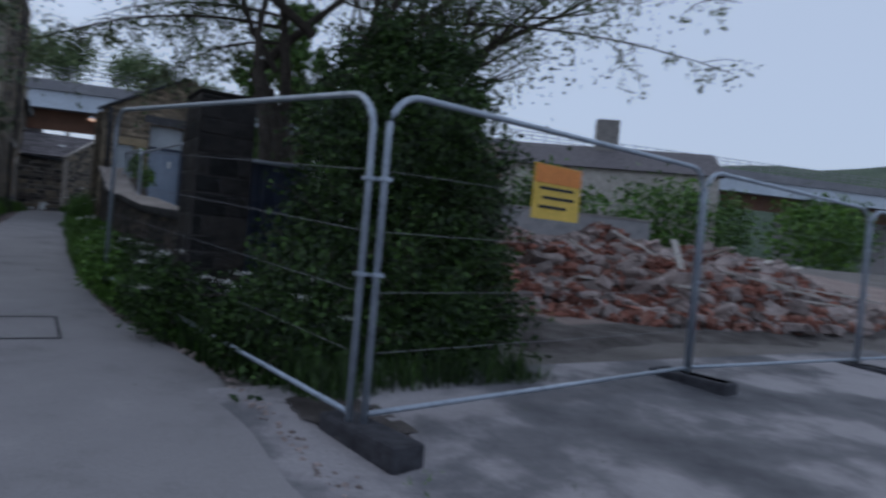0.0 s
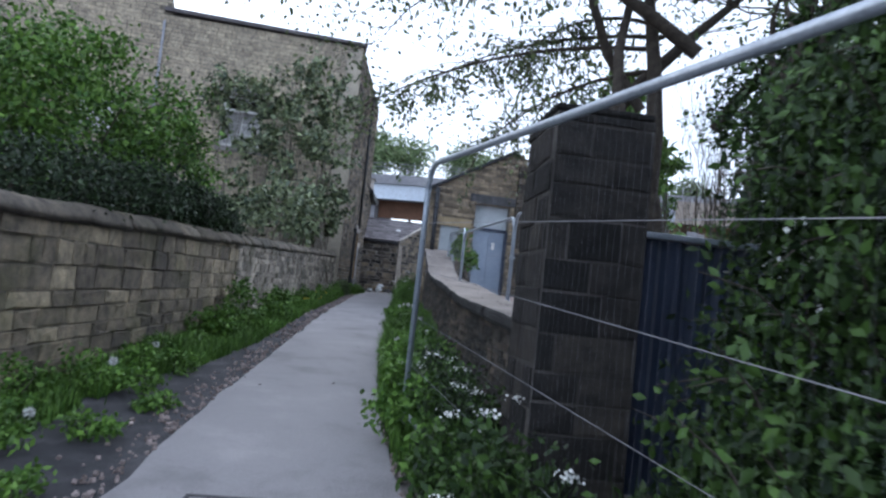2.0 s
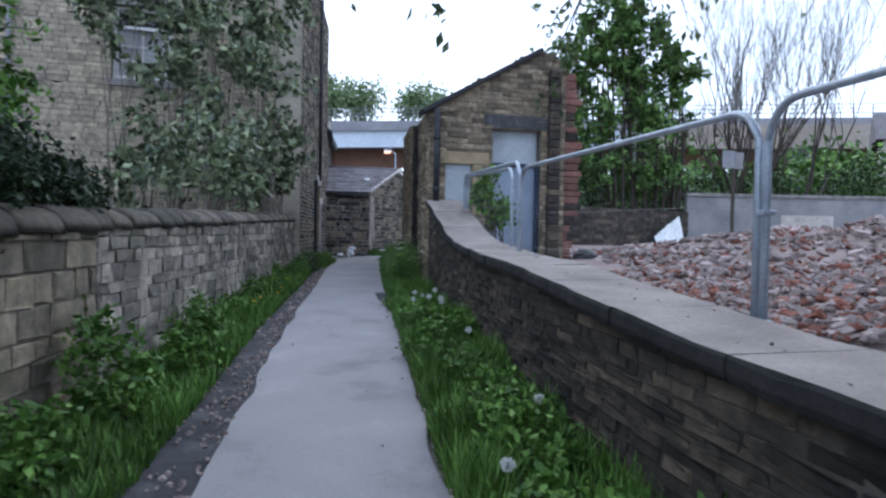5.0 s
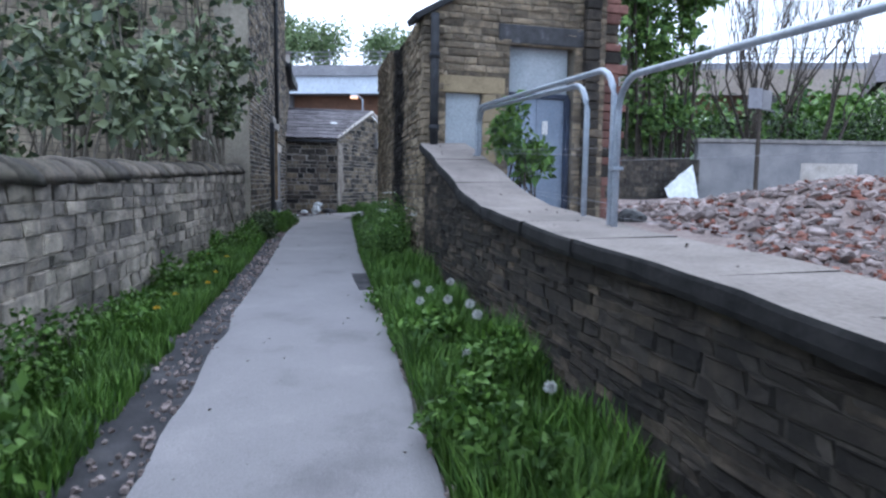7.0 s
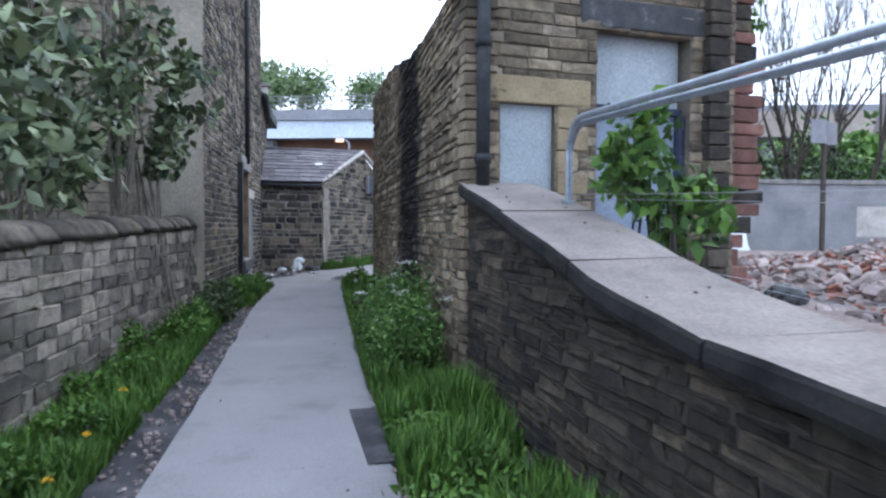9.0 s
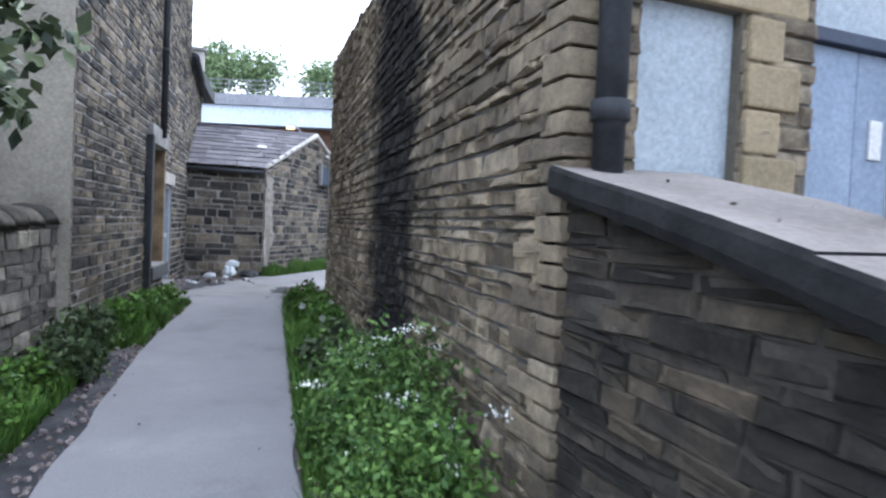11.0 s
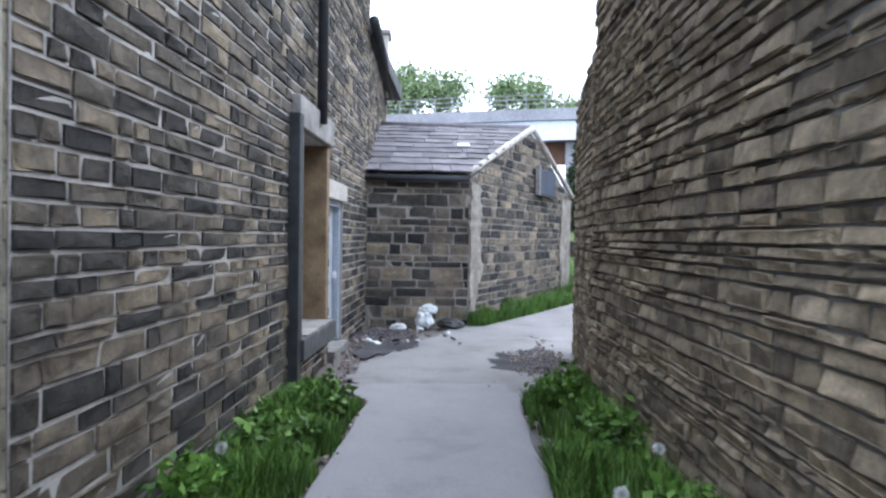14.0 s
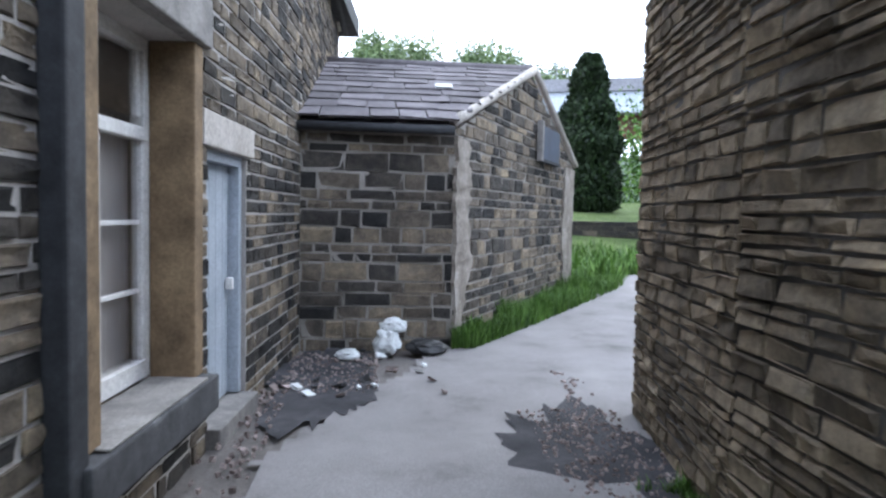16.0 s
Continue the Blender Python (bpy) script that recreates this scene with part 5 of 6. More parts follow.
spots = []
for y in np.arange(7.4, 19.5, 0.55):
    spots.append((lerp(y, LANE_Y, LANE_R) + weed_rnd.uniform(0.18, 0.55), y + weed_rnd.uniform(-0.2, 0.2), weed_rnd.uniform(0.2, 0.34), weed_rnd.uniform(0.28, 0.48) if y < 12 else lerp(y, (12, 16, 18, 20), (0.34, 0.26, 0.14, 0.14))))
weeds("leafy green nettles and dock on the verge", spots, M_GRASS, 0.06, 650, 300)
spots = [(left_face(y) + weed_rnd.uniform(0.12, 0.4), y, weed_rnd.uniform(0.15, 0.28), weed_rnd.uniform(0.18, 0.4)) for y in np.arange(6.5, 24, 0.75)]
weeds("leafy green weeds at the foot of the garden wall", spots, M_GRASS, 0.05, 420, 340)
weeds("low weeds growing out of the tarmac margin", [(-1.15, 7.6, 0.2, 0.14), (-0.95, 8.4, 0.16, 0.1), (-1.3, 8.9, 0.22, 0.16), (-1.5, 7.3, 0.28, 0.24), (-1.05, 6.6, 0.2, 0.12), (-1.2, 9.8, 0.2, 0.18), (-1.55, 6.3, 0.3, 0.26)], M_GRASS, 0.05, 300, 430)
weeds("tall leafy weeds at the foot of the garden wall", [(-1.25, 13.0, 0.28, 0.62), (-1.0, 14.2, 0.25, 0.5), (-1.35, 11.9, 0.25, 0.42)], M_GRASS, 0.075, 600, 360)
weeds("dense cow parsley with white flower heads on the verge", [(1.42, 20.3, 0.27, 0.62), (1.5, 20.9, 0.32, 0.75), (1.5, 21.5, 0.3, 0.62), (1.62, 22.0, 0.25, 0.5)], M_MIDLEAF, 0.038, 3800, 380, 5)
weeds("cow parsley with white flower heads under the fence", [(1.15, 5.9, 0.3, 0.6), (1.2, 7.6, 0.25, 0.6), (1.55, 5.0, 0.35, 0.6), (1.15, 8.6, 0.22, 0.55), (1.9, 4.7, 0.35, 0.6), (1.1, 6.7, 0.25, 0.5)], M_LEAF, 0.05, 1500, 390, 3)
weeds("blue-green leafy weeds by the house corner", [(-0.42, 24.3, 0.3, 0.42), (-0.35, 23.5, 0.25, 0.35), (1.75, 22.6, 0.35, 0.45), (1.6, 23.3, 0.3, 0.4)], M_DUSTY, 0.075, 700, 400)
weeds("leafy green weeds at the foot of the wall", [(-0.3, 25.6, 0.25, 0.3), (-0.1, 26.6, 0.25, 0.3), (0.05, 27.6, 0.25, 0.26), (1.95, 26.6, 0.22, 0.3), (1.9, 27.8, 0.2, 0.32), (1.8, 25.2, 0.25, 0.3)], M_GRASS, 0.07, 420, 410)


def dandelion(x, y, h, clock=True):
    z = lane_z(y)
    e = thing("dandelion", "dandelion seed head on a thin stalk in the verge" if clock else "yellow dandelion flower in the verge", "dandelion", (x, y, z), "dandelions in the verge")
    tube("stalk", [(x, y, z), (x + 0.02, y + 0.01, z + h * 0.6), (x + 0.02, y, z + h)], 0.004, M_GRASS, e, "", 5)
    rs = np.random.RandomState(int(x * 1000 + y * 100) % 9999)
    n, r = (320, 0.028) if clock else (60, 0.02)
    d = rs.normal(size=(n, 3))
    d /= np.linalg.norm(d, axis=1, keepdims=True)
    if not clock:
        d[:, 2] = np.abs(d[:, 2]) * 0.4
    put("seed_head" if clock else "flower", leaf_mesh("seed_head", np.array([x + 0.02, y, z + h]) + d * 0.008, r, M_SEED if clock else M_YFLOWER, n, 0, 0.16 if clock else 0.5, d * 4), e)


dr = random.Random(9)
for y in (8.2, 9.1, 9.4, 10.2, 10.6, 11.3, 12.2, 14.6, 15.2, 15.6, 16.0, 16.2, 16.5, 16.9, 17.1, 17.3, 21.4, 22.3, 23.1, 24.4, 25.3, 26.0):
    dandelion(dr.uniform(lane_r(y) + 0.15, right_face(y) - 0.15), y, dr.uniform(0.26, 0.42))
for y in (7.3, 8.4, 10.0, 12.0, 26.2):
    dandelion(dr.uniform(left_face(y) + 0.15, lane_l(y) - 0.35), y, dr.uniform(0.2, 0.34))
for y in (16.8, 17.6, 18.3, 18.9, 19.5, 20.1):
    dandelion(dr.uniform(left_face(y) + 0.2, lane_l(y) - 0.15), y, dr.uniform(0.15, 0.25), False)

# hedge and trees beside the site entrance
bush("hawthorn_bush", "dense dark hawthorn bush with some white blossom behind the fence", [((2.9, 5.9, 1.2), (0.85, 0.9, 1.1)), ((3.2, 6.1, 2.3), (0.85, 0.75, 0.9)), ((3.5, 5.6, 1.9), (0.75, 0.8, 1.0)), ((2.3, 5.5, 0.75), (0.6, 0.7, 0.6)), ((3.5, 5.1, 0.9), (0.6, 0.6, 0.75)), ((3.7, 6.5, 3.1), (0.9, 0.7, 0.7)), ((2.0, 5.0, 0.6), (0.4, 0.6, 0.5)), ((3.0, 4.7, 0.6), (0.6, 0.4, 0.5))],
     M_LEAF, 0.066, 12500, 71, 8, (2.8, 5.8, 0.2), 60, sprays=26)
bush("hawthorn_bush", "dense green hawthorn bush behind the hoarding", [((4.4, 8.2, 2.4), (1.0, 0.9, 1.4)), ((4.9, 7.8, 1.6), (0.9, 0.5, 1.2)), ((4.5, 8.8, 3.6), (0.9, 0.8, 0.9))], M_LEAF, 0.07, 6000, 72, 8, (3.6, 8.2, 0.6), sprays=20)
ash = tree("ash_tree", "tall many-stemmed tree in thin new leaf behind the gate pillar", (3.6, 9.6, 0.7),
     [((0, 0, 0), (-0.06, 0.02, 1), 5.2, 0.2), ((0.35, 0.1, 0), (0.16, -0.1, 1), 5.4, 0.17), ((-0.35, 0.25, 0), (-0.1, 0.05, 1), 5.0, 0.14), ((0.1, -0.3, 0), (0.1, -0.35, 1), 4.8, 0.12), ((1.1, -0.6, 0), (0.03, 0.05, 1), 5.0, 0.17), ((-0.45, 0.25, 3.0), (-0.8, 0.3, 0.9), 3.4, 0.06), ((0.2, -0.1, 2.8), (0.8, -0.3, 0.9), 2.4, 0.07), ((0, 0, 3.6), (-0.9, -0.2, 0.6), 3.2, 0.08)],
     M_PALELEAF, 0.085, 12, 73, 0.62, 3, 0.3, pruned=lambda p: p.x < 2.6 and p.z < 4.8)
bough_rnd, bough_rs = random.Random(19), np.random.RandomState(19)
bv, bf, bl = [], [], []
for start, end, n in (((3.2, 9.9, 4.4), (0.1, 12.4, 4.0), 60), ((3.3, 10.0, 4.2), (1.9, 13.2, 3.75), 50), ((3.2, 9.9, 5.2), (0.3, 11.0, 5.5), 50), ((3.3, 10.0, 5.6), (1.2, 12.5, 6.1), 50), ((3.2, 9.6, 5.2), (1.2, 8.7, 5.6), 40), ((3.4, 10.2, 4.8), (2.2, 12.0, 4.9), 46), ((4.7, 9.0, 4.6), (9.0, 6.1, 4.3), 18), ((4.7, 9.0, 5.0), (7.2, 4.9, 4.6), 14), ((3.2, 9.8, 4.9), (0.4, 10.0, 4.9), 22), ((3.4, 10.0, 4.6), (1.0, 14.6, 5.1), 26)):
    a, z = Vector(start), Vector(end)
    mid = a.lerp(z, 0.5) + Vector((0, 0, 0.55))
    path = [a.lerp(mid, t).lerp(mid.lerp(z, t), t) for t in np.linspace(0, 1, 9)]
    tubes = [(path, np.linspace(0.03, 0.006, 9).tolist())]
    for k in range(n):
        t = bough_rnd.uniform(0.25, 1.0)
        p = a.lerp(mid, t).lerp(mid.lerp(z, t), t)
        way = Vector((bough_rnd.gauss(0, 0.5), bough_rnd.gauss(0, 0.5), bough_rnd.uniform(-0.9, 0.1)))
        q = p + way * bough_rnd.uniform(0.5, 1.3)
        tubes.append(([p, p.lerp(q, 0.5) + Vector((0, 0, 0.06)), q], [0.007, 0.005, 0.002]))
        for _ in range(20):
            bl.append(p.lerp(q, bough_rnd.uniform(0.25, 1.05)) + Vector((bough_rnd.gauss(0, 0.06), bough_rnd.gauss(0, 0.06), bough_rnd.gauss(0, 0.06) - 0.03)))
    for pts, rad in tubes:
        vv, ff = tube_data(pts, rad, 5, False)
        bf += [tuple(k + len(bv) for k in q) for q in ff]
        bv += vv
put("bough", mesh_of("bough", bv, bf, M_BARK, True), ash, "thin drooping bough over the lane")
put("bough_leaves", leaf_mesh("bough_leaves", [q[:] for q in bl], 0.085, M_PALELEAF, 20, 0.9, 0.5), ash)["kind"] = "stuff"
# garden side
bush("garden_shrub", "large fresh green garden shrub behind the wall", [((-3.3, 12.0, 3.3), (1.3, 1.3, 1.15)), ((-4.3, 10.8, 3.2), (1.2, 1.2, 1.2)), ((-2.9, 13.4, 3.0), (0.8, 0.9, 0.8)), ((-4.6, 13.2, 3.6), (1.3, 1.2, 1.2))], M_LEAF2, 0.085, 4600, 81, 8, (-3.4, 12, 1.2), sprays=30)
bush("evergreen_shrub", "dark spreading evergreen shrub overhanging the garden wall", [((-2.25, 11.2, 2.28), (0.55, 1.1, 0.36)), ((-2.0, 12.6, 2.28), (0.5, 1.0, 0.38)), ((-2.5, 9.6, 2.2), (0.6, 1.0, 0.4)), ((-2.05, 13.8, 2.2), (0.4, 0.7, 0.25))], M_DARKLEAF, 0.06, 4200, 82, 8, (-2.4, 11.5, 1.2))
bush("tall_shrub", "tall grey-green shrub with pale stems against the house", [((-2.0, 21.6, 3.1), (1.1, 1.0, 1.0)), ((-2.2, 22.2, 5.0), (0.8, 0.7, 1.3)), ((-1.45, 20.8, 2.9), (0.5, 0.9, 0.7)), ((-3.1, 22.5, 4.2), (0.6, 0.6, 1.7)), ((-1.3, 22.6, 5.0), (0.55, 0.6, 1.5)), ((-1.9, 19.6, 3.0), (0.6, 0.8, 0.7)), ((-2.2, 22.7, 7.0), (0.55, 0.5, 1.0)), ((-0.95, 23.1, 3.5), (0.5, 0.5, 0.9)), ((-1.1, 22.9, 6.6), (0.5, 0.5, 0.9)), ((-4.2, 22.9, 6.3), (0.6, 0.4, 0.9)), ((-3.6, 22.8, 3.0), (0.5, 0.5, 0.7)), ((-3.0, 22.8, 6.2), (0.5, 0.5, 0.8))],
     M_SHRUBLEAF, 0.17, 400, 83, 6, (-2.2, 21.5, 1.4), 0, "bush", 0.022, 0.3, M_PALEBARK, 14)
bush("sapling", "leafy sapling growing in front of the boarded doors", [((2.6, 18.7, 2.55), (0.25, 0.3, 0.35)), ((2.75, 18.4, 2.3), (0.2, 0.25, 0.25))], M_LEAF2, 0.12, 260, 84, 5, (2.65, 18.6, 1.45))
# site trees
bush("sycamore_tree", "leafy green many-stemmed tree beyond the cleared site", [((9.4, 32.3, 6.4), (1.3, 1.2, 1.7)), ((11.0, 32.5, 7.4), (1.5, 1.3, 1.9)), ((12.6, 32.4, 6.2), (1.5, 1.2, 1.8)), ((10.4, 32.2, 9.6), (1.2, 1.1, 1.3)), ((11.9, 32.4, 9.4), (1.2, 1.0, 1.4)), ((11.2, 32.3, 11.4), (0.9, 0.8, 1.2)), ((9.0, 32.0, 8.4), (0.8, 0.8, 0.9)), ((13.3, 32.4, 8.2), (0.8, 0.8, 1.0)), ((10.2, 32.4, 4.6), (1.4, 1.0, 1.0)), ((12.6, 32.4, 4.2), (1.2, 0.9, 0.8))],
     M_MIDLEAF, 0.24, 950, 91, 4, (10.8, 32.4, 1.2), 0, "tree", 0.07, 0.3, M_BARK, 24)
bare_rnd = random.Random(17)
tree("bare_tree", "bare many-stemmed tree beyond the cleared site", (17.8, 33.0, 0.9), [((0.25 * (k - 4), bare_rnd.uniform(-0.4, 0.4), 0), (0.11 * (k - 4) + bare_rnd.uniform(-0.05, 0.05), bare_rnd.uniform(-0.15, 0.15), 1), bare_rnd.uniform(5.4, 6.8), bare_rnd.uniform(0.08, 0.14)) for k in range(9)], M_DUSTY, 0.2, 0, 92, 0.3, 3, 0.5, "", 0.45)
bush("scrub", "dark green scrub under the far viaduct", [((20, 45, 4.0), (6, 2, 3.4)), ((31, 47, 4.4), (7, 2, 3.8)), ((44, 45, 4.6), (7, 2, 4.0)), ((57, 40, 4.6), (7, 2, 4.0)), ((70, 34, 4.4), (7, 2, 4.0))], M_MIDLEAF, 0.5, 2600, 98, 5, (40, 44, 1.2))
bush("scrub", "green scrub along the back of the site", [((13.0, 34.5, 3.0), (1.8, 1.0, 1.8)), ((17.5, 33.5, 3.6), (2.6, 1.2, 1.6)), ((23, 33.0, 4.0), (3.0, 1.2, 1.6)), ((8.6, 32, 3.0), (2.0, 1.2, 2.0)), ((29, 32, 4.4), (3.0, 1.2, 1.8))], M_LEAF, 0.2, 1700, 93, 5, (14, 33.5, 1.0))
bush("scrub", "dark green scrub in front of the distant viaduct", [((32, 34, 4.0), (5, 2, 2.6)), ((42, 33, 4.4), (6, 2, 3.0)), ((52, 27, 4.2), (6, 2, 2.8)), ((60, 20, 4.0), (6, 2.5, 2.8)), ((26, 38, 4.0), (5, 2, 2.6))], M_LEAF2, 0.5, 1500, 97, 5, (40, 32, 1.2))
# far end: cypress, bank, trees beyond the viaduct
rs = np.random.RandomState(5)
cyp = thing("cypress", "dark upright cypress behind the shed", "tree", (8.35, 49.5, 2.0))
hh = rs.uniform(0, 1, 30000)
aa_ = rs.uniform(0, 2 * math.pi, 30000)
rr = (1.2 + 0.1 * np.sin(hh * 31) + 0.1 * np.sin(hh * 13 + 1) + 0.12 * np.sin(aa_ * 5)) * np.clip(np.minimum(hh * 6 + 0.35, (1.04 - hh) ** 0.55 * 1.25), 0, 1.05) * rs.uniform(0.6, 1.05, 30000)
aa = aa_
put("foliage", leaf_mesh("foliage", np.stack([8.35 + rr * np.cos(aa), 49.5 + rr * np.sin(aa), 2.3 + 6.0 * hh], 1), 0.2, M_DARKLEAF, 6, -1.5, 0.45), cyp)
tube("trunk", [(8.35, 49.5, 1.4), (8.35, 49.5, 4)], 0.16, M_BARK, cyp)
bank_v, bank_f = [], []
for j in range(14):
    for i in range(20):
        x, y = 4.0 + i * 2.2, 38.5 + j * 2.0
        bank_v.append((x, y, lerp(y, (38, 41, 46, 56, 66), (0.9, 1.3, 2.4, 3.2, 3.0)) * lerp(x, (4, 6, 40, 46), (0.6, 1, 1, 0.3)) + 0.15 * noise.noise((x * 0.3, y * 0.3, 0))))
        if i and j:
            q = j * 20 + i
            bank_f.append((q - 21, q - 20, q, q - 1))
M_TURF = surface("rough_turf", [(0.3, (0.05, 0.08, 0.025)), (0.7, (0.13, 0.17, 0.06))], 1.5, 20, 0.95, 0.8, 0.05)
tag_structure(put("bank", mesh_of("bank", bank_v, bank_f, M_TURF, True)), "grassy bank rising beyond the shed", "bank")
grass("grass", "long grass on the bank beyond the shed", (38.4, 44, lambda y: 4.6, lambda y: 9.5), 9000, 0.5, 9, M_GRASS, 0.02)
masonry("wall_17", "low dark dry-stone wall on the bank", (4.8, 44.0), (14.0, 43.2), const(1.2), const(2.35), 0.4, M_LOW, M_DARKJOINT, 0.15, (0.2, 0.5), seed=51, limit=0)
bush("scrub", "green scrub on the bank", [((12.5, 47, 4.0), (2.4, 1.5, 2.0)), ((17, 52, 5.5), (3.5, 2.0, 3.2)), ((15.5, 61, 6.0), (4.5, 2.0, 4.0)), ((12.5, 57, 4.4), (2.5, 1.5, 2.4))], M_LEAF2, 0.25, 1800, 95, 5, (13, 48, 2.0))
for k, (x, y, h) in enumerate(((-1.5, 128, 12.5), (6.5, 130, 13), (16.5, 130, 14), (28, 132, 11), (43, 126, 10), (-13, 133, 12), (58, 122, 10))):
    tree("far_tree", "distant tree in spring leaf beyond the viaduct", (x, y, 13.0), [((0, 0, 0), (0, 0, 1), h * 0.62, 0.3)], M_FARLEAF, 0.7, 5, 100 + k, 0.55, 3, 0.8, "far trees")

# ---- viaduct and distance ----
VA, VB = (-60, 133.0), (190, 50.0)
V0 = frame_at(VA, VB, 0, 0)
VL = (Vector(VB) - Vector(VA)).length
via = thing("viaduct", "long road viaduct with a pale blue girder and grey parapet", "viaduct", (0, 113, 1.6), kind="structure")
slab("girder", via, V0, (0, 0, 15.2), (VL, 0.6, 17.7), M_STEELBEAM, 0)
slab("cladding", via, V0, ((45 + 60) * VL / 250, -0.56, 14.9), ((92 + 60) * VL / 250, -0.51, 18.3), M_BEIGE, 0, "dull beige cladding")
slab("parapet", via, V0, (0, -0.5, 17.72), (VL, 0.5, 19.2), M_PARAPET, 0)
slab("deck", via, V0, (0, 0.61, 15.5), (VL, 14, 17.7), M_PARAPET, 0)
# Brown slab below the deck, set back behind the pale girder.
slab("inner_girder", via, V0, (0, 4.0, 12.4), (VL, 4.5, 15.4), M_BROWN, 0, "brown band under the deck")
for z in (19.9, 20.5, 21.1):
    slab("rail", via, V0, (0, -0.1, z), (VL, 0.0, z + 0.09), M_PARAPET, 0)
pm = bpy.data.meshes.new("rail_post")
bmx = box(bmesh.new(), (-0.06, -0.06, 0), (0.06, 0.06, 2.0))
bmx.to_mesh(pm)
bmx.free()
pm.materials.append(M_PARAPET)
for s in np.arange(4, VL, 2.5):
    put("rail_post", pm, via, m=V0 @ Matrix.Translation((s, -0.05, 19.2)))
for s in np.arange(12, VL, 24):
    slab("pier", via, V0, (s, 2, 0), (s + 2.2, 12, 15.3), M_PARAPET, 0.1)
lamp_e = thing("street_lamp", "glowing orange street lamp under the viaduct", "street lamp", (6.3, 72, 1.6))
tube("pole", [(6.3, 72, 1.4), (6.3, 72, 9.6), (5.7, 72, 10.0)], [0.09, 0.06, 0.05], M_GALV, lamp_e)
lantern = slab("lantern", lamp_e, Matrix.Identity(4), (5.2, 71.85, 9.85), (5.9, 72.15, 10.05), M_GALV, 0.04)
slab("lens", lantern, Matrix.Identity(4), (5.2, 71.8, 9.62), (5.85, 72.15, 9.845), lampm, 0.04, "glowing orange lens")
lamp_f = thing("street_lamp", "glowing orange street lamp beyond the site", "street lamp", (42, 52, 1.6))
tube("pole", [(42, 52, 1.4), (42, 52, 6.0)], [0.09, 0.06], M_GALV, lamp_f)
slab("lens", lamp_f, Matrix.Identity(4), (41.7, 51.8, 6.0), (42.3, 52.2, 6.25), lampm, 0.04, "glowing orange lens")
hv, hf = [], []
for i in range(61):
    a = radians(-30 + i * 2.5)
    ridge = 95 * (0.45 + 0.55 * lerp(math.degrees(a), (-30, 10, 45, 70, 100, 120), (0.2, 0.1, 0.55, 1.0, 0.75, 0.6))) * (1 + 0.12 * noise.noise((i * 0.25, 0, 2)))
    for j, (r, k) in enumerate(((420, 0.0), (470, 0.35), (540, 0.75), (620, 1.0), (800, 0.6))):
        hv.append((r * math.sin(a), r * math.cos(a), ridge * k + 4 * noise.noise((i * 0.9, j * 2.0, 5))))
    if i:
        for j in range(4):
            q = (i - 1) * 5 + j
            hf.append((q, q + 1, q + 6, q + 5))
tag_structure(put("backdrop", mesh_of("backdrop", hv, hf, M_HILL, True)), "distant wooded hillside", "hill")
far_house = thing("house", "low distant stone house with a chimney beyond the site", "house", (44, 42, 1.6))
slab("wall", far_house, pose(44, 42, 0, 0, 0, -40), (-9, -4, 1.0), (9, 4, 8.4), M_RENDER, 0.02)
bm = bmesh.new()
vs = [bm.verts.new(v) for v in ((-9.4, -4.5, 8.4), (9.4, -4.5, 8.4), (9.4, 4.5, 8.4), (-9.4, 4.5, 8.4), (-9.4, 0, 10.8), (9.4, 0, 10.8))]
for f in ((0, 1, 5, 4), (2, 3, 4, 5), (0, 4, 3), (1, 2, 5)):
    bm.faces.new([vs[i] for i in f])
bmesh.ops.transform(bm, matrix=pose(44, 42, 0, 0, 0, -40), verts=bm.verts)
part("roof", bm, M_SLATE, far_house)
slab("chimney", far_house, pose(44, 42, 0, 0, 0, -40), (-1.0, -0.8, 9.5), (1.0, 0.8, 13.2), M_GREYSTONE, 0.05)
for x in (-6, 6.5):
    slab("window", far_house, pose(44, 42, 0, 0, 0, -40), (x, -4.03, 5.4), (x + 1.2, -3.99, 7.0), M_IRON, 0)

# ---- lane details ----
gvv, gff = [], []
for i, y in enumerate(np.arange(3.5, 24.6, 0.2).tolist()):
    a = lane_l(y) - lerp(y, (3.5, 6, 9.3, 10.4, 20), (0.75, 0.95, 0.9, 0.6, 0.36)) + 0.08 * noise.noise((1, y * 2, 9))
    gvv += [(a, y, lane_z(y) - 0.008), (lane_l(y) + 0.1, y, lane_z(y) - 0.002)]
    if i:
        gff.append((2 * i - 2, 2 * i - 1, 2 * i + 1, 2 * i))
tag_structure(put("lane_edge", mesh_of("lane_edge", gvv, gff, M_GRAVEL)), "crumbling dark tarmac margin of the footpath", "footpath")


def ground_patch(name, label, cx, cy, rx, ry, seed, material, lift=0.012):
    v, f = [(cx, cy, lane_z(cy) + lift + 0.012)], []
    N = 90
    for k in range(N):
        q = 2 * math.pi * k / N
        r = 1 + 0.4 * noise.noise((math.cos(q) * 1.5, math.sin(q) * 1.5, seed)) + 0.28 * noise.noise((math.cos(q) * 6, math.sin(q) * 6, seed)) + 0.15 * noise.noise((math.cos(q) * 15, math.sin(q) * 15, seed))
        x, y = cx + rx * r * math.cos(q), cy + ry * r * math.sin(q)
        v.append((x, y, lane_z(y) + lift + 0.008))
        f.append((0, k + 1, (k + 1) % N + 1))
    return tag_structure(put(name, mesh_of(name, v, f, material)), label, "ground")


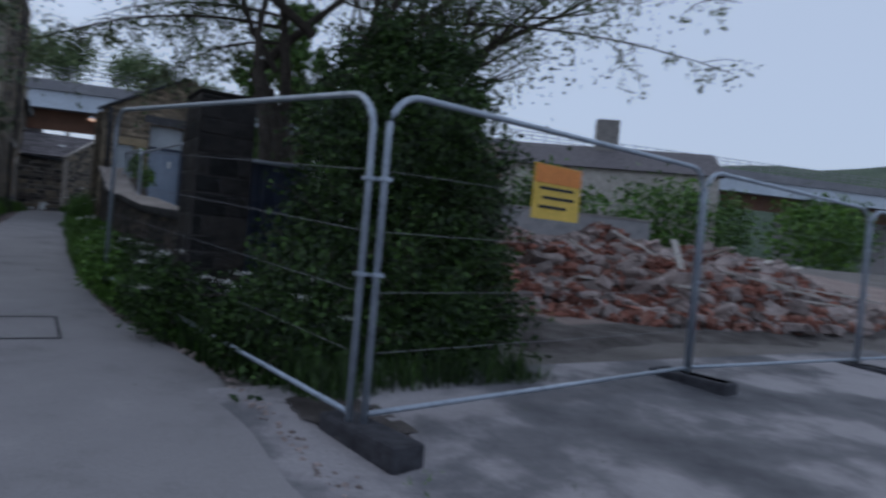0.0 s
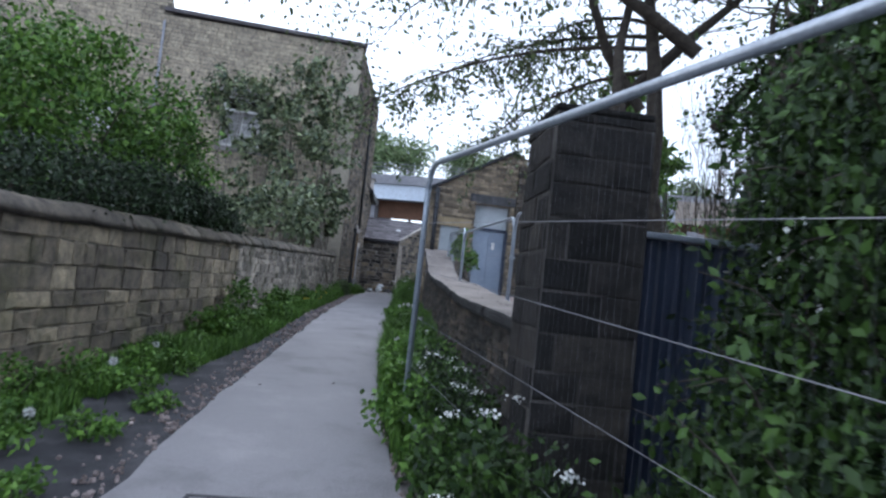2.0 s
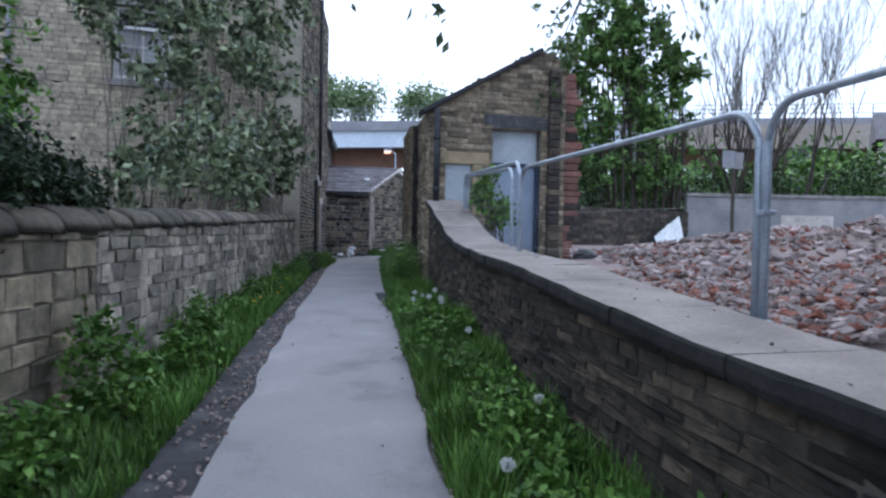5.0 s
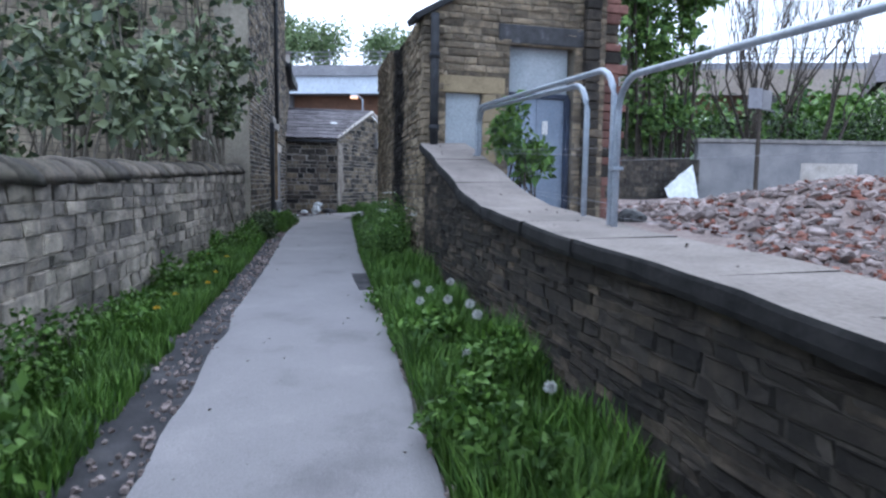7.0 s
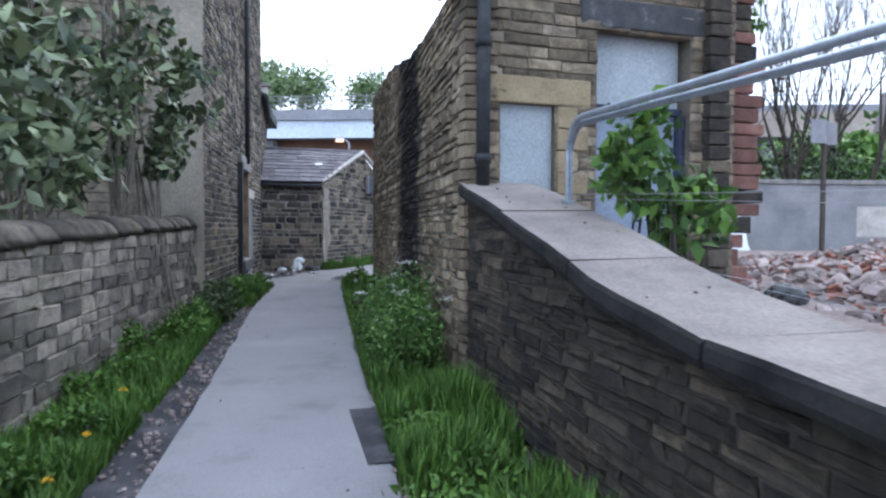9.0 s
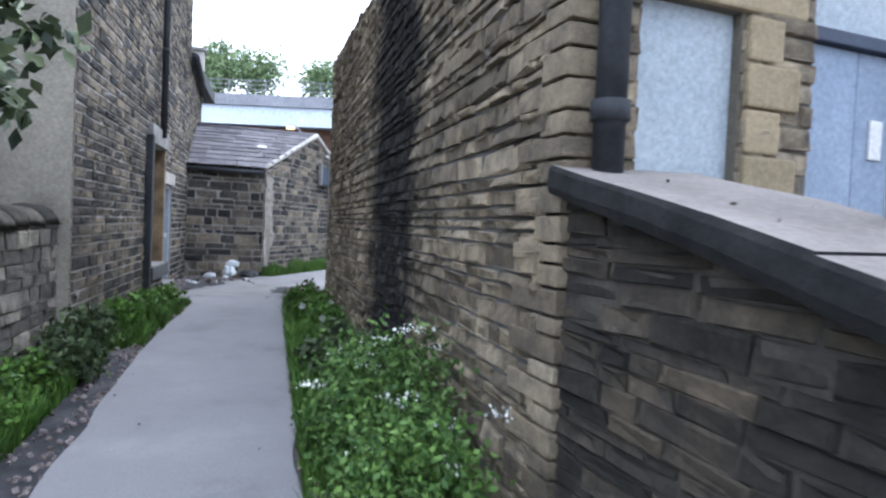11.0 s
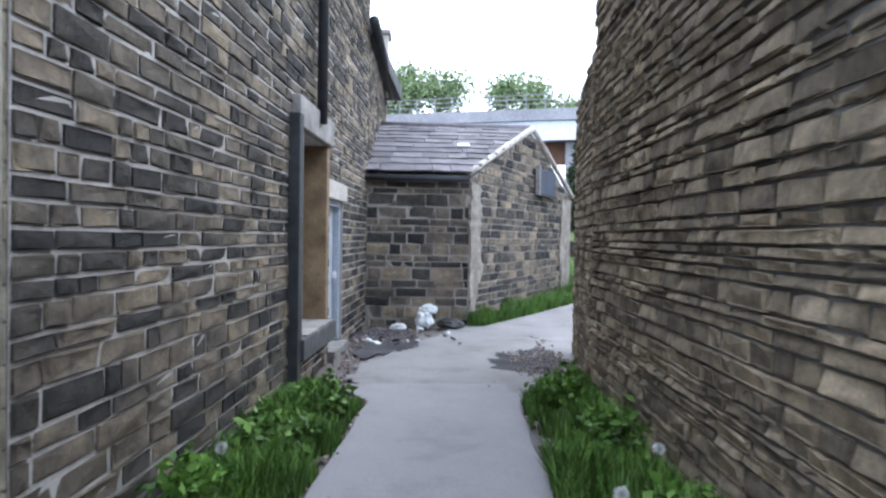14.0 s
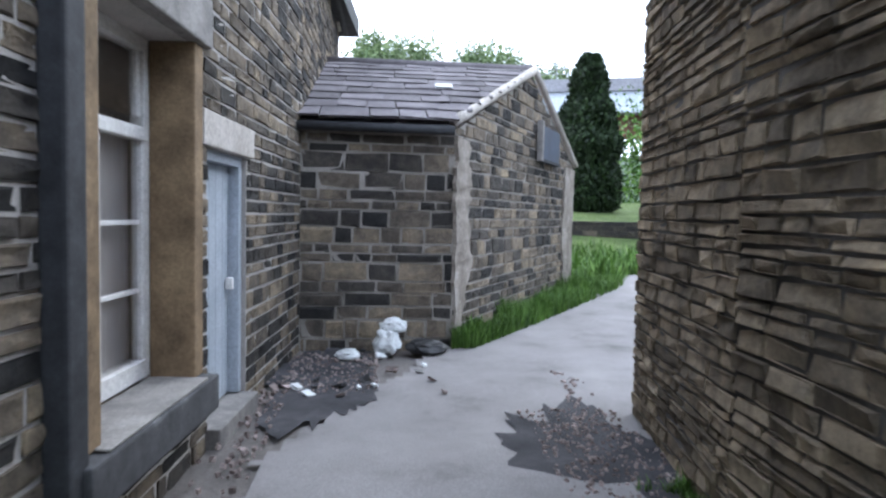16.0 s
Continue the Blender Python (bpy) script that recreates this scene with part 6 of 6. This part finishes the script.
tag_structure(slab("lane_patch", None, pose(1.08, 19.05, lane_z(19.05) + 0.016, math.degrees(math.atan2(0.03, 1)), 0, 0), (-0.2, -0.5, -0.006), (0.22, 0.5, 0.003), M_GRAVEL, 0), "dark square tarmac repair in the footpath", "footpath")


def paved(x, y):
    """Whether the yard at the lane's end is paved at this place."""
    wob = 0.12 * noise.noise((x * 1.7, y * 1.7, 4)) + 0.05 * noise.noise((x * 6, y * 6, 4))
    left = lerp(y, (28.2, 28.6, 29.5, 31, 32.2, 34, 39, 45), (0.3, 0.1, 0.1, 0.75, 1.25, 2.6, 6.2, 11)) + wob
    right = lerp(y, (28.2, 30.3, 33, 39, 45), (1.75, 2.75, 5.0, 10, 16)) + wob
    return left < x < right


yv, yf, seen = [], [], {}
step = 0.07
for j in range(int((44 - 28.3) / step)):
    for i in range(int((14.0 + 0.2) / step)):
        x, y = -0.2 + i * step, 28.3 + j * step
        if paved(x + step / 2, y + step / 2):
            ids = []
            for a, b in ((0, 0), (1, 0), (1, 1), (0, 1)):
                k = (i + a, j + b)
                if k not in seen:
                    seen[k] = len(yv)
                    xx, yy = x + a * step, y + b * step
                    yv.append((xx, yy, lane_z(yy) + lerp(yy, (28.3, 28.7, 30, 37, 44), (0.010, 0.012, -0.004, 0.03, 0.6))))
                ids.append(seen[k])
            yf.append(tuple(ids))
M_WORNYARD = surface("worn_yard_asphalt", [(0.28, (0.145, 0.136, 0.133)), (0.44, (0.232, 0.218, 0.216)), (0.58, (0.255, 0.241, 0.24)), (0.75, (0.3, 0.283, 0.276))], 1.7, 90, 0.9, 0.5, 0.008)
tag_structure(put("yard", mesh_of("yard", yv, yf, M_WORNYARD, True)), "pale worn asphalt where the lane turns past the shed", "footpath")
# cleared ground of the demolition site
sv, sf = [], []
sx, sy = np.arange(2.5, 30.01, 0.5).tolist(), np.arange(4.6, 30.01, 0.5).tolist()
for j, y in enumerate(sy):
    for i, x in enumerate(sx):
        sv.append((x, y, (site_z(x, y) if y < 20.2 else lane_z(y) + 0.55) + lerp(y, (4.6, 5.6), (-0.09, 0.03)) + 0.05 * noise.noise((x * 0.9, y * 0.9, 2))))
        if i and j and not (x < 4.6 and y > 20.0) and not (x < 4.6 and y < 8.5):
            q = j * len(sx) + i
            sf.append((q - len(sx) - 1, q - len(sx), q, q - 1))
site_mesh = mesh_of("site_ground", sv, sf, M_DIRT, True)
site_mesh.materials.append(M_SOIL)
for p in site_mesh.polygons:  # darker soil near the entrance
    if p.center.y < 6.6 + 1.2 * noise.noise((p.center.x * 0.7, 0, 3)):
        p.material_index = 1
tag_structure(put("site_ground", site_mesh), "pinkish dusty ground of the cleared demolition site", "ground")
# forecourt by the site entrance
fv, ff, seen = [], [], {}
for j in range(46):
    for i in range(64):
        x, y = 1.0 + i * 0.25, -7.0 + j * 0.25
        if x + y * 0.25 > 1.1 + 0.3 * noise.noise((x, y, 1)) and y < 4.4 + 0.5 * noise.noise((x * 0.8, 0, 8)):
            ids = []
            for a, b in ((0, 0), (1, 0), (1, 1), (0, 1)):
                k = (i + a, j + b)
                if k not in seen:
                    seen[k] = len(fv)
                    xx, yy = x + a * 0.25, y + b * 0.25
                    fv.append((xx, yy, max(site_z(xx, yy), lane_z(yy)) + 0.008))
                ids.append(seen[k])
            ff.append(tuple(ids))
M_YARD = surface("patched_forecourt", [(0.3, (0.08, 0.08, 0.09)), (0.47, (0.17, 0.165, 0.175)), (0.55, (0.32, 0.30, 0.31)), (0.75, (0.38, 0.36, 0.37))], 0.75, 60, 0.9, 0.5, 0.01)
tag_structure(put("forecourt", mesh_of("forecourt", fv, ff, M_YARD, True)), "patched and dusty tarmac at the site entrance", "ground")
ground_patch("dark_patch", "dark damp soil at the end of the mill wall", 2.02, 29.25, 0.52, 1.25, 4, M_GRAVEL, -0.004)
ground_patch("dark_patch", "dark soil and litter by the shed", 0.35, 31.3, 0.5, 1.1, 6, M_GRAVEL, -0.004)
ground_patch("dark_patch", "dark damp tarmac and soil under the entrance fence", 1.9, 3.75, 0.36, 0.55, 11, M_SOIL, 0.02)
ground_patch("dark_patch", "dark mossy tarmac along the entrance fence", 3.2, 3.6, 1.2, 0.45, 12, M_SOIL, 0.03)
mh = thing("manhole_cover", "rectangular concrete-filled manhole cover set in the footpath", "manhole cover", (0.035, 6.37, 0.375))
mM = pose(0.035, 6.37, lane_z(6.37) + 0.012, math.degrees(math.atan2(0.055, 1)), 0, 0)
for lo, hi in (((-0.33, -0.43, 0), (0.33, -0.405, 0.012)), ((-0.33, 0.405, 0), (0.33, 0.43, 0.012)), ((-0.33, -0.404, 0), (-0.308, 0.404, 0.012)), ((0.308, -0.404, 0), (0.33, 0.404, 0.012))):
    slab("frame", mh, mM, lo, hi, M_GRAVEL, 0.003)
slab("plate", mh, mM, (-0.29, -0.385, -0.01), (0.29, 0.385, 0.009), M_LANE, 0.003)

# pebbles and litter
peb_rnd = random.Random(15)
pebble = chunk("pebble", M_RUBBLE, 3)
pbv = np.array([q.co[:] for q in pebble.vertices])
pbf = [tuple(p.vertices) for p in pebble.polygons]
PV, PF = [], []
for i in range(2600):
    y = peb_rnd.uniform(2.5, 31.5)
    left = peb_rnd.random() < 0.62
    x = lane_l(y) - abs(peb_rnd.gauss(0, 0.16)) if left else lane_r(y) + abs(peb_rnd.gauss(0, 0.08))
    s = peb_rnd.uniform(0.008, 0.03)
    mm = np.array(pose(x, y, lane_z(y) + 0.004, peb_rnd.uniform(0, 90), peb_rnd.uniform(0, 90), peb_rnd.uniform(0, 360)))
    o = len(PV)
    PV += ((pbv * s) @ mm[:3, :3].T + mm[:3, 3]).tolist()
    PF += [tuple(o + j for j in q) for q in pbf]
for i in range(900):
    near = peb_rnd.random() < 0.5
    cx, cy, rx, ry = (2.1, 29.6, 0.35, 0.75) if near else (0.4, 31.5, 0.4, 0.7)
    x, y, s = cx + peb_rnd.uniform(-rx, rx), cy + peb_rnd.uniform(-ry, ry), peb_rnd.uniform(0.006, 0.022)
    mm = np.array(pose(x, y, lane_z(y) + 0.008, peb_rnd.uniform(0, 90), peb_rnd.uniform(0, 90), peb_rnd.uniform(0, 360)))
    o = len(PV)
    PV += ((pbv * s) @ mm[:3, :3].T + mm[:3, 3]).tolist()
    PF += [tuple(o + j for j in q) for q in pbf]
tagged(put("gravel", mesh_of("gravel", PV, PF, M_RUBBLE)), "loose gravel along the edges of the footpath", "gravel", kind="stuff")


def crumpled(name, label, at, size, material, seed, category):
    rnd = random.Random(seed)
    bm = bmesh.new()
    bmesh.ops.create_icosphere(bm, subdivisions=3, radius=1.0)
    for v in bm.verts:
        k = 1 + 0.28 * noise.noise(v.co * 1.8 + Vector((seed, 0, 0))) + 0.14 * noise.noise(v.co * 5 + Vector((0, seed, 0)))
        v.co = Vector((v.co.x * size[0] * k, v.co.y * size[1] * k, max(v.co.z * k, -0.75) * size[2]))
    bmesh.ops.translate(bm, verts=bm.verts, vec=(at[0], at[1], at[2] + size[2] * 0.72))
    e = thing(name, label, category, at)
    part("bag", bm, material, e)
    return e


crumpled("plastic_bag", "crumpled white plastic bag dumped by the shed wall", (0.86, 32.2, 1.1), (0.13, 0.12, 0.14), M_WHITEBAG, 2, "bag")
crumpled("plastic_bag", "crumpled white plastic bag stacked on another", (0.92, 32.25, 1.3), (0.13, 0.1, 0.08), M_WHITEBAG, 4, "bag")
crumpled("bin_bag", "torn black bin bag on the ground", (1.25, 32.2, 1.1), (0.2, 0.15, 0.08), M_PLASTIC, 5, "bag")
crumpled("plastic_bag", "scrap of white plastic on the ground", (0.5, 31.9, 1.1), (0.1, 0.08, 0.06), M_WHITEBAG, 7, "litter")
# Dark lump added to stand for the ragged hole at the pier's base.
crumpled("bin_bag", "dark lump in place of the ragged hole at the pier base", (4.72, 19.85, 1.5), (0.2, 0.14, 0.13), M_PLASTIC, 8, "bag")
lit = random.Random(31)
for k in range(26):
    x, y = lit.uniform(-0.02, 1.3), lit.uniform(30.7, 32.3)
    e = thing("litter", "small scrap of litter on the dark soil", "litter", (x, y, 1.1), "scraps of litter")
    bm = box(bmesh.new(), (-0.5, -0.5, -0.5), (0.5, 0.5, 0.5))
    for v in bm.verts:
        v.co += Vector([lit.uniform(-0.25, 0.25) for _ in range(3)])
    s = lit.uniform(0.03, 0.09)
    bmesh.ops.transform(bm, matrix=pose(x, y, 1.105, lit.uniform(0, 30), lit.uniform(0, 30), lit.uniform(0, 360)) @ Matrix.Diagonal((s, s * 0.7, 0.02, 1)), verts=bm.verts)
    part("scrap", bm, lit.choice((M_WHITEBAG, M_RUBBLE, M_PLASTIC)), e)

# fallen leaves and specks on the coping and the lane
rs = np.random.RandomState(44)
sp_y = rs.uniform(7.5, 19.8, 70)
sp = np.stack([np.interp(sp_y, (7.2, 20.0), (1.55, 1.86)) + rs.uniform(0.0, 0.5, 70), sp_y, np.interp(sp_y - 7.2, *LOW_TOP) + 0.112], 1)
ln_y = rs.uniform(1.0, 29.0, 90)
ln = np.stack([np.array([lane_l(q) + (lane_r(q) - lane_l(q)) * (rs.beta(0.5, 0.5)) for q in ln_y]), ln_y, np.array([lane_z(q) + 0.022 for q in ln_y])], 1)
tagged(put("fallen_leaves", leaf_mesh("fallen_leaves", np.vstack([sp, ln]), 0.022, M_BARK, 45, 0.05, 0.6, np.stack([np.cos(np.arange(160)), np.sin(np.arange(160)), np.zeros(160)], 1) * 6)), "small dead leaves scattered on the coping and path", "leaves", kind="stuff")
